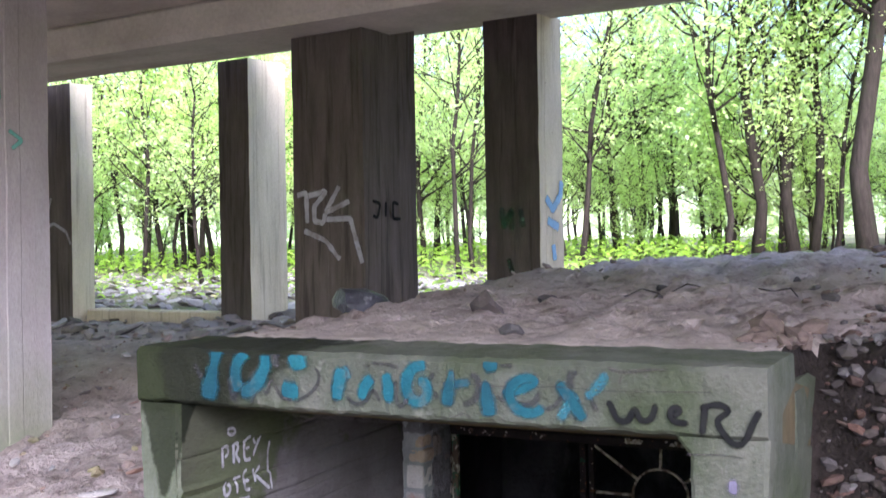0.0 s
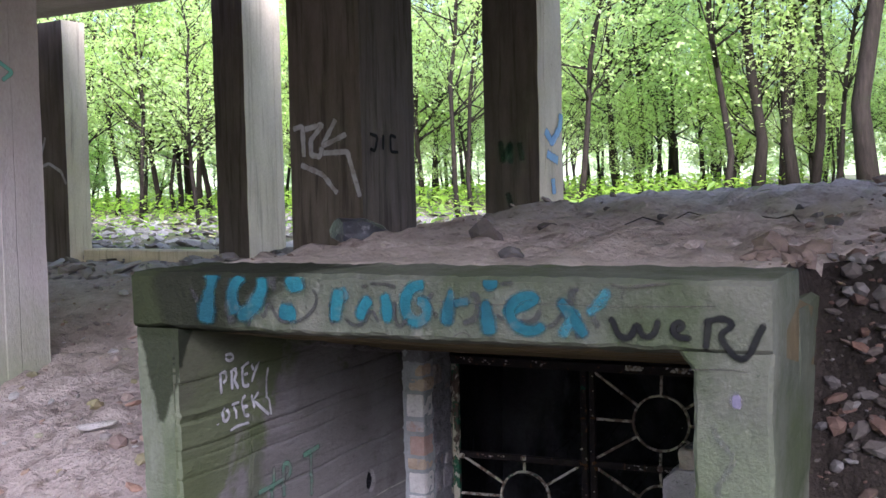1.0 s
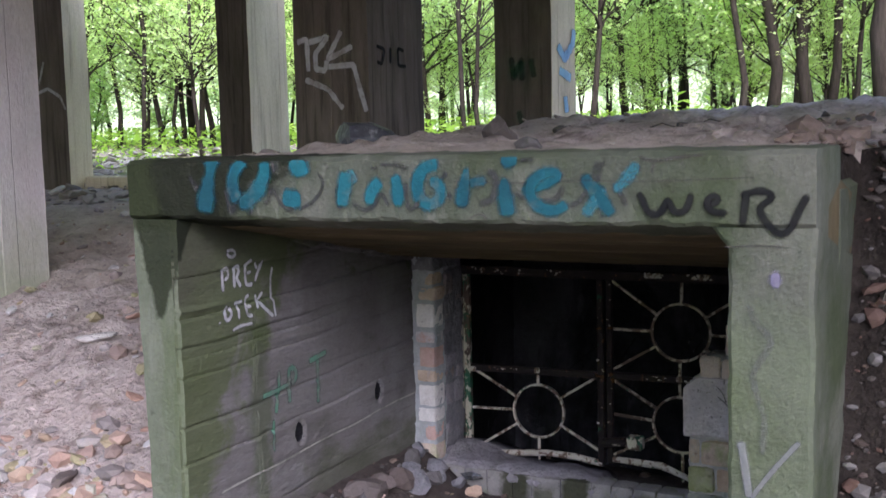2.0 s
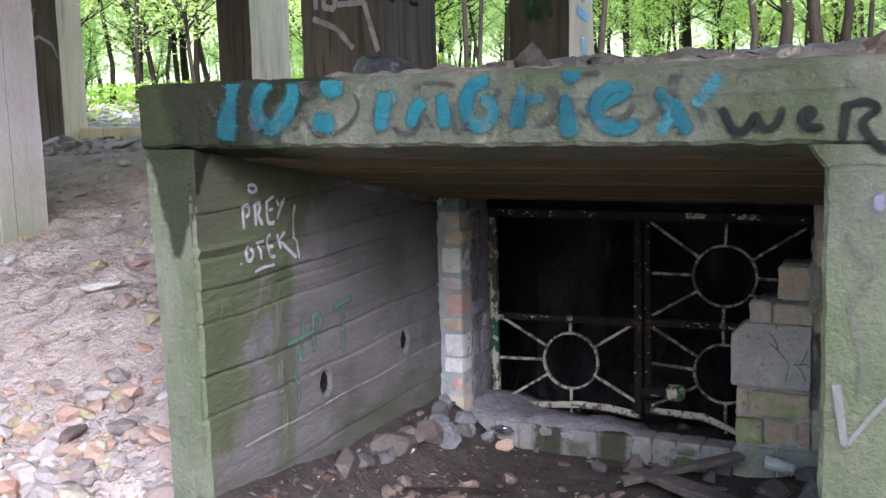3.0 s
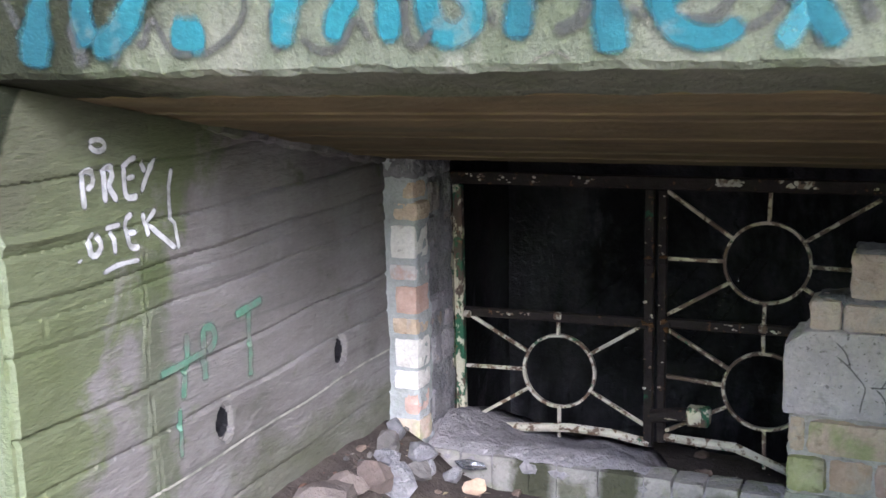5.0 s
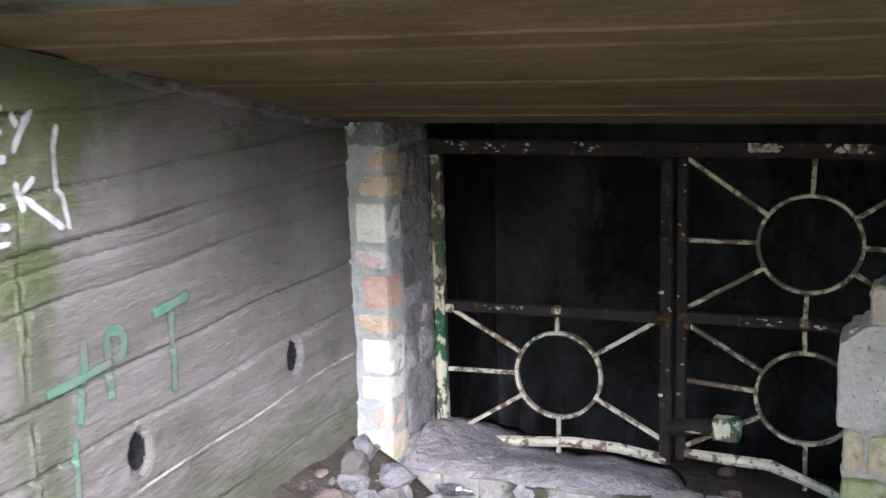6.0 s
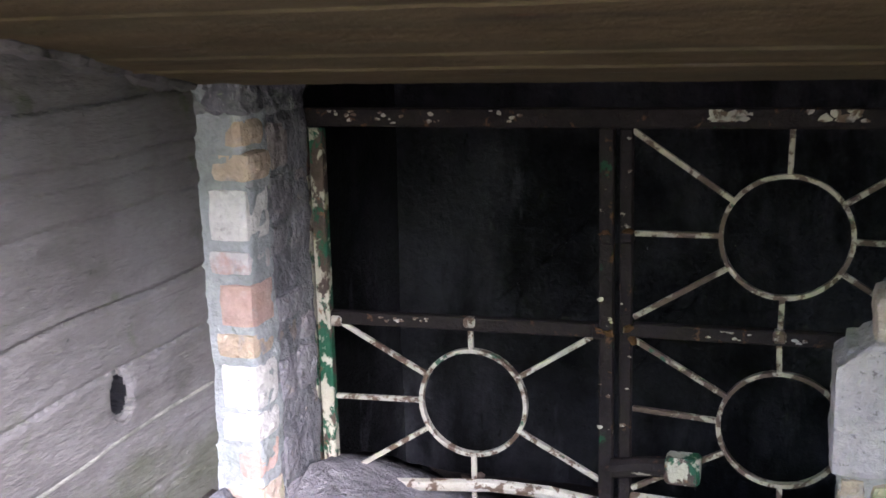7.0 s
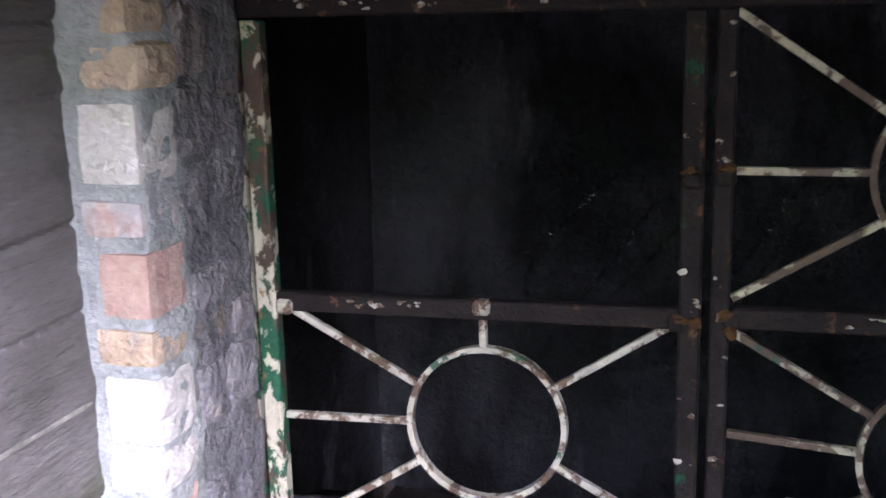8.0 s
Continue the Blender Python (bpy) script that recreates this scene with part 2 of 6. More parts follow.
M_BROWNBRICK = surface("brown_fired_brick", (0.390, 0.260, 0.182), (0.546, 0.403, 0.299), 10, [(6, 0.54, 0.66, (0.520, 0.468, 0.403), 0.6, ONE)], bump=0.8, grain=70, local=True)
M_BUFFBRICK = surface("buff_brick", (0.460, 0.345, 0.247), (0.598, 0.483, 0.368), 14, [(16, 0.54, 0.66, (0.380, 0.356, 0.345), 0.8, ONE), (26, 0.62, 0.7, (0.276, 0.184, 0.127), 0.7, ONE)], bump=0.9, grain=70, local=True, relief=0.012)
M_PINKWASH = surface("half_limewashed_red_brick", (0.46, 0.43, 0.43), (0.56, 0.53, 0.53), 10, [(7, 0.46, 0.56, (0.46, 0.30, 0.25), 0.85, ONE)], bump=0.7, grain=70, local=True)
M_DARKBRICK = surface("mortar_smeared_brick", (0.197, 0.183, 0.183), (0.342, 0.328, 0.342), 16,
                      [(20, 0.6, 0.75, (0.393, 0.314, 0.248), 0.5, ONE)], bump=1.0, grain=50, local=True, relief=0.02,
                      tones=[(0.158, 0.151, 0.158), (0.289, 0.276, 0.296), (0.223, 0.183, 0.158), (0.368, 0.353, 0.393)])
M_STONE = surface("rubble_stone", (0.109, 0.095, 0.088), (0.180, 0.167, 0.157), 14,
                  [(25, 0.6, 0.75, (0.099, 0.082, 0.071), 0.5, ONE)], bump=0.8, grain=60, local=True,
                  tones=[(0.104, 0.099, 0.099), (0.069, 0.063, 0.060), (0.110, 0.082, 0.071), (0.085, 0.079, 0.075), (0.138, 0.133, 0.132)])
M_RUBBLE = surface("mixed_rubble", (0.224, 0.200, 0.184), (0.320, 0.296, 0.272), 14, [], bump=0.6, grain=60,
                   islands=[(0.320, 0.296, 0.280), (0.320, 0.184, 0.128), (0.192, 0.168, 0.160), (0.360, 0.240, 0.176), (0.264, 0.240, 0.120), (0.416, 0.400, 0.384), (0.160, 0.136, 0.128), (0.280, 0.248, 0.232)])
M_EARTHRUBBLE = surface("earthy_rubble", (0.060, 0.049, 0.041), (0.103, 0.086, 0.075), 14, [], bump=0.6, grain=60,
                        islands=[(0.195, 0.184, 0.173), (0.071, 0.066, 0.063), (0.112, 0.056, 0.038), (0.032, 0.026, 0.022), (0.073, 0.045, 0.035), (0.051, 0.043, 0.038), (0.103, 0.098, 0.094), (0.037, 0.030, 0.026)])
M_LITTER = surface("dry_leaf_litter", (0.270, 0.216, 0.135), (0.459, 0.392, 0.270), 9, [], bump=0.4, grain=60,
                   islands=[(0.405, 0.338, 0.230), (0.230, 0.176, 0.121), (0.594, 0.540, 0.432), (0.135, 0.115, 0.095), (0.513, 0.446, 0.189)])
M_FIELD = surface("pale_weathered_stone", (0.251, 0.222, 0.192), (0.357, 0.328, 0.289), 7, [(3, 0.55, 0.7, (0.195, 0.166, 0.127), 0.6, ONE)], bump=0.7, grain=40,
                  islands=[(0.080, 0.072, 0.058), (0.30, 0.27, 0.235), (0.40, 0.375, 0.34), (0.20, 0.175, 0.135)])
M_RUST = surface("rusted_dark_iron", (0.011, 0.008, 0.008), (0.022, 0.016, 0.015), 14,
                 [(26, 0.6, 0.68, (0.182, 0.091, 0.038), 0.6, ONE), (15, 0.665, 0.685, (0.380, 0.342, 0.258), 0.95, (0.6, 1, 1.3)),
                  (9, 0.66, 0.69, (0.011, 0.061, 0.030), 0.9, ONE)], rough=0.75, bump=0.6, grain=90, gloss=0.2)
M_FLAKE = surface("flaking_green_cream_paint", (0.053, 0.034, 0.027), (0.099, 0.065, 0.046), 16,
                  [(13, 0.47, 0.50, (0.009, 0.080, 0.038), 1.0, (1, 1, 0.6)), (17, 0.52, 0.55, (0.471, 0.433, 0.334), 1.0, (1, 1, 0.7)),
                   (30, 0.62, 0.66, (0.213, 0.106, 0.046), 0.8, ONE)], rough=0.6, bump=0.7, grain=80, gloss=0.4)
M_CREAM = surface("flaking_cream_paint", (0.380, 0.342, 0.274), (0.502, 0.464, 0.395), 18,
                  [(28, 0.50, 0.56, (0.099, 0.057, 0.034), 0.95, ONE), (15, 0.64, 0.67, (0.011, 0.076, 0.038), 0.9, ONE)], rough=0.6, bump=0.6, grain=90, gloss=0.4)
# The unlit chamber's darkness is put into this near-black colour.
M_CHAMBER = surface("shade_dark_plaster", (0.006, 0.006, 0.007), (0.013, 0.013, 0.015), 2,
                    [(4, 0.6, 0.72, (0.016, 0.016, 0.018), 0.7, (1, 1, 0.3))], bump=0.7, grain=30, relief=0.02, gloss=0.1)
M_BARK = surface("grey_brown_bark", (0.024, 0.018, 0.013), (0.047, 0.038, 0.028), 9,
                 [(4, 0.55, 0.7, (0.028, 0.033, 0.015), 0.6, ONE)], bump=0.9, grain=40, stretch=(3, 3, 0.5), relief=0.02)
M_CLOD = surface("earth_clod", (0.10, 0.075, 0.06), (0.20, 0.15, 0.12), 14, [], bump=0.8, grain=50)
M_WOOD = surface("weathered_wood", (0.077, 0.063, 0.055), (0.143, 0.121, 0.105), 10,
                 [(40, 0.55, 0.7, (0.044, 0.033, 0.028), 0.6, (1, 6, 6))], bump=0.6, grain=70)
M_TAR = surface("black_plastic_sheet", (0.03, 0.03, 0.035), (0.07, 0.07, 0.08), 12, [(15, 0.6, 0.7, (0.3, 0.29, 0.3), 0.5, ONE)], rough=0.35, bump=0.6, grain=30)


M_RUSTCREAM = surface("rust_eaten_cream_paint", (0.07, 0.046, 0.033), (0.14, 0.095, 0.065), 18,
                      [(24, 0.50, 0.56, (0.42, 0.37, 0.28), 0.95, ONE), (15, 0.64, 0.67, (0.015, 0.08, 0.04), 0.9, ONE)], rough=0.6, bump=0.6, grain=90, gloss=0.4)


def paint(name, c, wear=0.5):
    return surface(name, c, tuple(min(1, k * 1.25) for k in c), 16, [(30, 0.56, 0.72, tuple(k * 0.45 + 0.12 for k in c), wear, ONE)],
                   rough=0.75, bump=0.4, grain=75)


M_BLUE = surface("sprayed_blue_paint", (0.011, 0.096, 0.121), (0.021, 0.136, 0.159), 7, [(2.2, 0.44, 0.62, (0.012, 0.051, 0.066), 0.75, ONE), (11, 0.56, 0.68, (0.128, 0.128, 0.102), 0.5, ONE), (5, 0.52, 0.66, (0.013, 0.062, 0.080), 0.75, ONE)],
                 rough=0.75, bump=0.7, grain=75)
M_THINBLUE = surface("thin_blue_paint", (0.022, 0.122, 0.148), (0.051, 0.168, 0.189), 7, [], rough=0.75, bump=0.7, grain=75)
M_BLACK = surface("faded_black_paint", (0.008, 0.009, 0.009), (0.018, 0.018, 0.017), 10, [(11, 0.48, 0.64, (0.029, 0.029, 0.025), 0.5, ONE)], bump=0.6, grain=75)
M_GHOST = surface("washed_out_black_paint", (0.036, 0.038, 0.036), (0.064, 0.066, 0.060), 10, [], bump=0.6, grain=75)
M_WHITE = surface("white_marker_paint", (0.269, 0.274, 0.280), (0.359, 0.363, 0.369), 9, [(17, 0.52, 0.66, (0.130, 0.130, 0.120), 0.75, ONE)], bump=0.5, grain=75)
M_TEAL = surface("faded_teal_paint", (0.072, 0.177, 0.120), (0.102, 0.195, 0.144), 9, [(14, 0.46, 0.62, (0.137, 0.143, 0.126), 0.9, ONE)], bump=0.5, grain=75)
M_PALE = paint("pale_grey_paint", (0.105, 0.112, 0.092), 0.8)
M_TICK = paint("pale_white_paint", (0.14, 0.145, 0.135), 0.8)
M_LIME = surface("lime_crust", (0.219, 0.212, 0.187), (0.310, 0.304, 0.272), 20, [(12, 0.48, 0.62, (0.130, 0.130, 0.111), 0.85, ONE)], bump=0.8, grain=60)
M_TAG = surface("white_spray_paint", (0.299, 0.290, 0.290), (0.456, 0.447, 0.456), 5, [(6, 0.5, 0.66, (0.194, 0.157, 0.131), 0.8, ONE)], bump=0.4, grain=60)
M_LILAC = paint("lilac_paint", (0.165, 0.15, 0.205), 0.8)
M_MINT = paint("mint_green_paint", (0.16, 0.46, 0.36), 0.6)
M_SKYBLUE = paint("pale_blue_paint", (0.24, 0.42, 0.60), 0.7)
M_DARKGREEN = paint("dark_green_paint", (0.03, 0.09, 0.045), 0.8)


def feather(m, amount, ragged=1.0):
    """Sprayed paint thins out towards its edge and over rough spots."""
    nt = m.node_tree
    at = nt.nodes.new("ShaderNodeAttribute")
    at.attribute_name = "cover"
    rough_spots = calc(nt, "MULTIPLY", noise_tex(nt, coords(nt), 45, 5, 0.7), 0.62 * ragged)
    blotch = calc(nt, "MULTIPLY", noise_tex(nt, coords(nt), 9, 4, 0.6), 0.62 * ragged)
    f = calc(nt, "SUBTRACT", calc(nt, "SUBTRACT", calc(nt, "MULTIPLY", at.outputs["Fac"], 1.9), rough_spots), blotch)
    f = calc(nt, "MAXIMUM", calc(nt, "MINIMUM", calc(nt, "MULTIPLY", f, 0.95), 1.0), 0.0)
    nt.links.new(calc(nt, "MULTIPLY", f, amount), nt.nodes["Principled BSDF"].inputs["Alpha"])


for m_paint, amount in ((M_BLUE, 0.93), (M_THINBLUE, 0.75), (M_BLACK, 0.96), (M_GHOST, 0.72), (M_WHITE, 0.95), (M_TEAL, 0.75), (M_PALE, 0.5), (M_TICK, 0.85), (M_TAG, 0.9), (M_LILAC, 0.85), (M_SKYBLUE, 0.8), (M_MINT, 0.8), (M_DARKGREEN, 0.7), (M_STAIN, 0.92), (M_SOOT, 0.6)):
    feather(m_paint, amount)


def leaf_material(name, tones):
    m = bpy.data.materials.new(name)
    m.use_nodes = True
    nt = m.node_tree
    out = nt.nodes["Material Output"]
    nt.nodes.remove(nt.nodes["Principled BSDF"])
    rnd = nt.nodes.new("ShaderNodeNewGeometry").outputs["Random Per Island"]
    col = ramp(nt, rnd, [(i / (len(tones) - 1), c) for i, c in enumerate(tones)])
    big = noise_tex(nt, coords(nt), 0.7, 3)
    col = mixed(nt, 0.5, col, ramp(nt, big, [(0.35, (0.72, 0.78, 0.70)), (0.65, (1.0, 1.0, 0.95))]), "MULTIPLY")
    d = nt.nodes.new("ShaderNodeBsdfDiffuse")
    t = nt.nodes.new("ShaderNodeBsdfTranslucent")
    g = nt.nodes.new("ShaderNodeBsdfGlossy")
    g.inputs["Roughness"].default_value = 0.45
    mix = nt.nodes.new("ShaderNodeMixShader")
    mix.inputs[0].default_value = 0.65
    mix2 = nt.nodes.new("ShaderNodeMixShader")
    mix2.inputs[0].default_value = 0.06
    nt.links.new(col, d.inputs[0])
    nt.links.new(mixed(nt, 1.0, col, (1.6, 1.6, 1.35), "MULTIPLY"), t.inputs[0])
    nt.links.new(d.outputs[0], mix.inputs[1])
    nt.links.new(t.outputs[0], mix.inputs[2])
    nt.links.new(mix.outputs[0], mix2.inputs[1])
    nt.links.new(g.outputs[0], mix2.inputs[2])
    nt.links.new(mix2.outputs[0], out.inputs[0])
    return m


M_LEAF = leaf_material("spring_leaves", [(0.36, 0.47, 0.16), (0.55, 0.66, 0.28), (0.62, 0.72, 0.40), (0.47, 0.60, 0.22)])
M_HERB = leaf_material("woodland_herbs", [(0.24, 0.40, 0.04), (0.36, 0.54, 0.07), (0.44, 0.60, 0.1)])


# ---- building helpers ----
def mesh_from(name, bm, material, smooth=False):
    me = bpy.data.meshes.new(name)
    bmesh.ops.recalc_face_normals(bm, faces=bm.faces[:])
    bm.to_mesh(me)
    bm.free()
    me.materials.append(material)
    if smooth:
        for p in me.polygons:
            p.use_smooth = True
    return me


def part(name, bm, material, parent=None, label="", smooth=False):
    ob = new(name, mesh_from(name, bm, material, smooth))
    ob.parent = parent
    return tagged(ob, label)


def thing(name, label, category, group="", at=(0, 0, 0)):
    ob = new(name)
    ob.empty_display_size = 0.1
    ob.location = at
    return tagged(ob, label, category, group)


def box(bm, x0, x1, y0, y1, z0, z1, bevel=0.0, wobble=0.0, cuts=0):
    before = set(bm.verts)
    geo = bmesh.ops.create_cube(bm, size=1.0)["verts"]
    for v in geo:
        v.co = Vector((x0 + (v.co.x + 0.5) * (x1 - x0), y0 + (v.co.y + 0.5) * (y1 - y0), z0 + (v.co.z + 0.5) * (z1 - z0)))
    if bevel:
        edges = list({e for v in geo for e in v.link_edges})
        bmesh.ops.bevel(bm, geom=edges, offset=bevel, segments=1, affect="EDGES", profile=0.5)
        geo = [v for v in bm.verts if v not in before]
    if cuts:
        faces = list({f for v in geo for f in v.link_faces})
        bmesh.ops.subdivide_edges(bm, edges=list({e for f in faces for e in f.edges}), cuts=cuts, use_grid_fill=True)
        geo = [v for v in bm.verts if v not in before]
    if wobble:
        for v in geo:
            v.co += wobble * Vector(noise.noise_vector(v.co * 9.0 + Vector((x0, y0, z0))))
    return bm


def quick_box(x0, x1, y0, y1, z0, z1, bevel=0.0, wobble=0.0, cuts=0):
    return box(bmesh.new(), x0, x1, y0, y1, z0, z1, bevel, wobble, cuts)


def rough_box(x0, x1, y0, y1, z0, z1, cell=0.02, amp=0.004, scale=30.0, seed=0, r=0.008):
    """A worn block: rounded edges, its skin broken up by fractal relief."""
    bm = bmesh.new()
    lo, hi = Vector((x0, y0, z0)), Vector((x1, y1, z1))
    r = min(r, 0.45 * min(hi - lo))
    inner_lo, inner_hi = lo + Vector((r, r, r)), hi - Vector((r, r, r))
    count = [max(2, round((hi[i] - lo[i]) / cell)) for i in range(3)]
    seen_verts = {}

    def vert(i, j, k):
        key = (i, j, k)
        if key not in seen_verts:
            p = Vector((lo[q] + (hi[q] - lo[q]) * key[q] / count[q] for q in range(3)))
            c = Vector((min(max(p[q], inner_lo[q]), inner_hi[q]) for q in range(3)))
            d = p - c
            d = d.normalized() if d.length > 1e-6 else Vector((0, 0, 1))
            f = noise.fractal(p * scale + Vector((seed * 3.7, seed * 1.3, 0)), 0.8, 2.1, 4)
            seen_verts[key] = bm.verts.new(c + d * (r + amp * f))
        return seen_verts[key]

    for axis_no in range(3):
        a, b_ = [q for q in range(3) if q != axis_no]
        for end in (0, count[axis_no]):
            for i in range(count[a]):
                for j in range(count[b_]):
                    quad = []
                    for di, dj in ((0, 0), (1, 0), (1, 1), (0, 1)):
                        key = [0, 0, 0]
                        key[axis_no], key[a], key[b_] = end, i + di, j + dj
                        quad.append(vert(*key))
                    bm.faces.new(quad)
    return bm


def tube(bm, pts, radii, sides=6):
    """A bent tube through the points, closed at both ends."""
    pts = [Vector(p) for p in pts]
    if isinstance(radii, (int, float)):
        radii = [radii] * len(pts)
    rings = []
    for i, p in enumerate(pts):
        d = (pts[min(i + 1, len(pts) - 1)] - pts[max(i - 1, 0)]).normalized()
        a = d.orthogonal().normalized() if abs(d.z) > 0.9 else d.cross(Vector((0, 0, 1))).normalized()
        b = d.cross(a)
        rings.append([bm.verts.new(p + radii[i] * (math.cos(q) * a + math.sin(q) * b))
                      for q in (2 * math.pi * k / sides for k in range(sides))])
    for r0, r1 in zip(rings, rings[1:]):
        for k in range(sides):
            bm.faces.new((r0[k], r0[(k + 1) % sides], r1[(k + 1) % sides], r1[k]))
    bm.faces.new(rings[0][::-1])
    bm.faces.new(rings[-1])
    return bm


def lump(size, seed, sub=1, rough=0.35):
    """A broken stone: a squashed, faceted solid."""
    bm = bmesh.new()
    bmesh.ops.create_icosphere(bm, subdivisions=sub, radius=1.0)
    rnd = random.Random(seed)
    planes = [Vector((rnd.uniform(-1, 1), rnd.uniform(-1, 1), rnd.uniform(-1, 1))).normalized() for _ in range(11)]
    for v in bm.verts:
        for n in planes:
            k = v.co.dot(n) - 0.52
            if k > 0:
                v.co -= n * k
        v.co += rough * 0.3 * Vector(noise.noise_vector(v.co * 2.0 + Vector((seed, 0, 0))))
        v.co = Vector((v.co.x * size[0], v.co.y * size[1], v.co.z * size[2]))
    return bm


LAYER = [0.0]


def ribbon(bm, pts, width, place):
    """A brush stroke, rounded at its ends, laid on a surface: place(u, v, lift) gives the point in space.
    A third number in a point is the stroke's width there."""
    pts = [p if len(p) == 3 else (*p, width) for p in pts]
    fine = []
    for (a, b, e), (c, d, f) in zip(pts, pts[1:]):
        n = max(2, int(math.hypot(c - a, d - b) / 0.012))
        fine += [(a + (c - a) * k / n, b + (d - b) * k / n, e + (f - e) * k / n) for k in range(n)]
    fine.append(pts[-1])
    for _ in range(3):
        fine = [fine[0]] + [tuple((p[i] + 2 * q[i] + r[i]) / 4 for i in range(3)) for p, q, r in zip(fine, fine[1:], fine[2:])] + [fine[-1]]
    sides = []
    cover = bm.verts.layers.float.get("cover") or bm.verts.layers.float.new("cover")
    LAYER[0] = (LAYER[0] + 0.00023) % 0.002
    last = len(fine) - 1
    for i, (u, v, wide) in enumerate(fine):
        a, b = fine[max(i - 1, 0)], fine[min(i + 1, last)]
        du, dv = b[0] - a[0], b[1] - a[1]
        k = math.hypot(du, dv) or 1e-6
        w = wide * 0.58 * (1 + 0.22 * noise.noise(Vector((u * 40, v * 40, wide * 99))))
        w *= 0.6 if i in (0, last) else 1
        nu, nv = -dv / k * w, du / k * w
        h = LAYER[0] + 0.003 * i / last
        sides.append([bm.verts.new(place(u + s * nu, v + s * nv, h + lift)) for s, lift in ((-1.12, 0.0), (-0.42, 0.0004), (0.42, 0.0004), (1.12, 0.0))])
        for vert, amount in zip(sides[-1], (0, 1, 1, 0)):
            vert[cover] = amount * (0.35 if i in (0, last) else 1.0)
    for p, q in zip(sides, sides[1:]):
        for k in range(3):
            bm.faces.new((p[k], p[k + 1], q[k + 1], q[k]))
    return bm


def ease(a, b, x):
    t = np.clip((np.asarray(x, float) - a) / (b - a), 0, 1)
    return t * t * (3 - 2 * t)


# ---- ground ----
# the bunker entrance: opening, wall planes and heights
XL, XR, XLO, XRO, YF, YB, YG = -2.63, -0.695, -2.832, -0.47, 3.261, 4.97, 5.322
Z_LINTEL, Z_TOP, Z_REAR = 1.257, 1.47, 0.94


def fbm(x, y, scale, seed):
    return noise.fractal(Vector((x * scale, y * scale, seed)), 0.9, 2.1, 5)


def ground_height(x, y):
    low = np.interp(y, [-40, 1.0, 2.6, 3.3, 4.3, 5.1, 6.5, 8.6, 14, 22, 60, 200], [0.15, 0.12, -0.06, 0.03, 0.5, 0.68, 0.93, 1.12, 1.5, 1.75, 2.3, 5.0])
    low -= 0.10 * ease(-5.5, -9.5, x) * ease(12, 7, y)
    front = 0.10 - 0.22 * ease(1.0, 3.0, y)
    low = low + (front - low) * ease(-3.2, -2.8, x) * (1 - ease(3.2, 3.4, y))
    crest = 1.455 + 0.042 * (min(y, 9.6) - 3.74) - 0.14 * ease(-2.7, -4.0, x) + 0.05 * ease(-0.8, 1.0, x) * ease(4.5, 7, y) + 0.06 * ease(-2.6, -0.8, x) * ease(6.5, 9, y)
    crest += (low - crest) * ease(9.6, 13.0, y)
    wide = ease(4.2, 7.0, y)
    sx = ease(-3.12 - 1.3 * wide, -2.84 - 0.2 * wide, x)
    sy = ease(3.55, 4.28, y + 0.12 * math.sin(x * 2.1) + 0.35 * ease(0.0, 2.2, x)) if x > XRO - 0.02 else (1.0 if y > 3.70 else 0.0)
    if x < XLO:
        sy = float(ease(3.9, 5.2, y))
    z = low + (crest - low) * sx * sy
    bump_size = 0.04 + 0.02 * ease(4.2, 6, y) * ease(16, 9, y)
    if XLO < x < XRO + 0.4 and y > 3.7:
        bump_size *= 0.25 + 0.75 * float(ease(4.2, 6.5, y))
    z += bump_size * fbm(x, y, 1.7, 3.1) + (0.034 + 0.02 * float(ease(3.9, 4.6, y) * ease(12, 9, y))) * fbm(x, y, 6.0, 8.2) + 0.014 * fbm(x, y, 17.0, 4.4)
    if XLO < x < XRO and 3.6 < y < 4.0:
        z = 1.46 + 0.014 * fbm(x, y, 5.0, 1.0) + 0.06 * (y - 3.72)
        if y < 3.73:
            z = 1.43
    return float(z)


def axis(spans):
    out = [spans[0][0]]
    for a, b, step in spans:
        n = max(1, round((b - a) / step))
        out += [a + (b - a) * k / n for k in range(1, n + 1)]
    return out


gx = axis([(-160, -40, 15), (-40, -14, 2), (-14, -6, 0.3), (-6, XLO, 0.053), (XLO, XRO, 0.054), (XRO, 2.0, 0.055), (2.0, 6, 0.25), (6, 40, 3), (40, 160, 15)])
gy = axis([(-160, -40, 15), (-40, -6, 3), (-6, 1.2, 0.4), (1.2, 3.2, 0.08), (3.2, 3.72, 0.052), (3.72, 6.2, 0.05), (6.2, 9.5, 0.1), (9.5, 16, 0.35), (16, 40, 2), (40, 160, 12)])
bm = bmesh.new()
grid = [[bm.verts.new((x, y, ground_height(x, y))) for y in gy] for x in gx]
for i in range(len(gx) - 1):
    for j in range(len(gy) - 1):
        cx, cy = (gx[i] + gx[i + 1]) / 2, (gy[j] + gy[j + 1]) / 2
        if XLO < cx < XRO and 3.2 < cy < 3.72:
            continue
        bm.faces.new((grid[i][j], grid[i + 1][j], grid[i + 1][j + 1], grid[i][j + 1]))
bmesh.ops.delete(bm, geom=[v for v in bm.verts if not v.link_faces], context="VERTS")
M_BANK = surface("rooty_brown_earth", (0.023, 0.018, 0.014), (0.044, 0.035, 0.029), 4, [(18, 0.6, 0.72, (0.073, 0.062, 0.055), 0.6, ONE), (5, 0.55, 0.7, (0.014, 0.011, 0.009), 0.7, ONE)], bump=1.0, grain=40, relief=0.03)
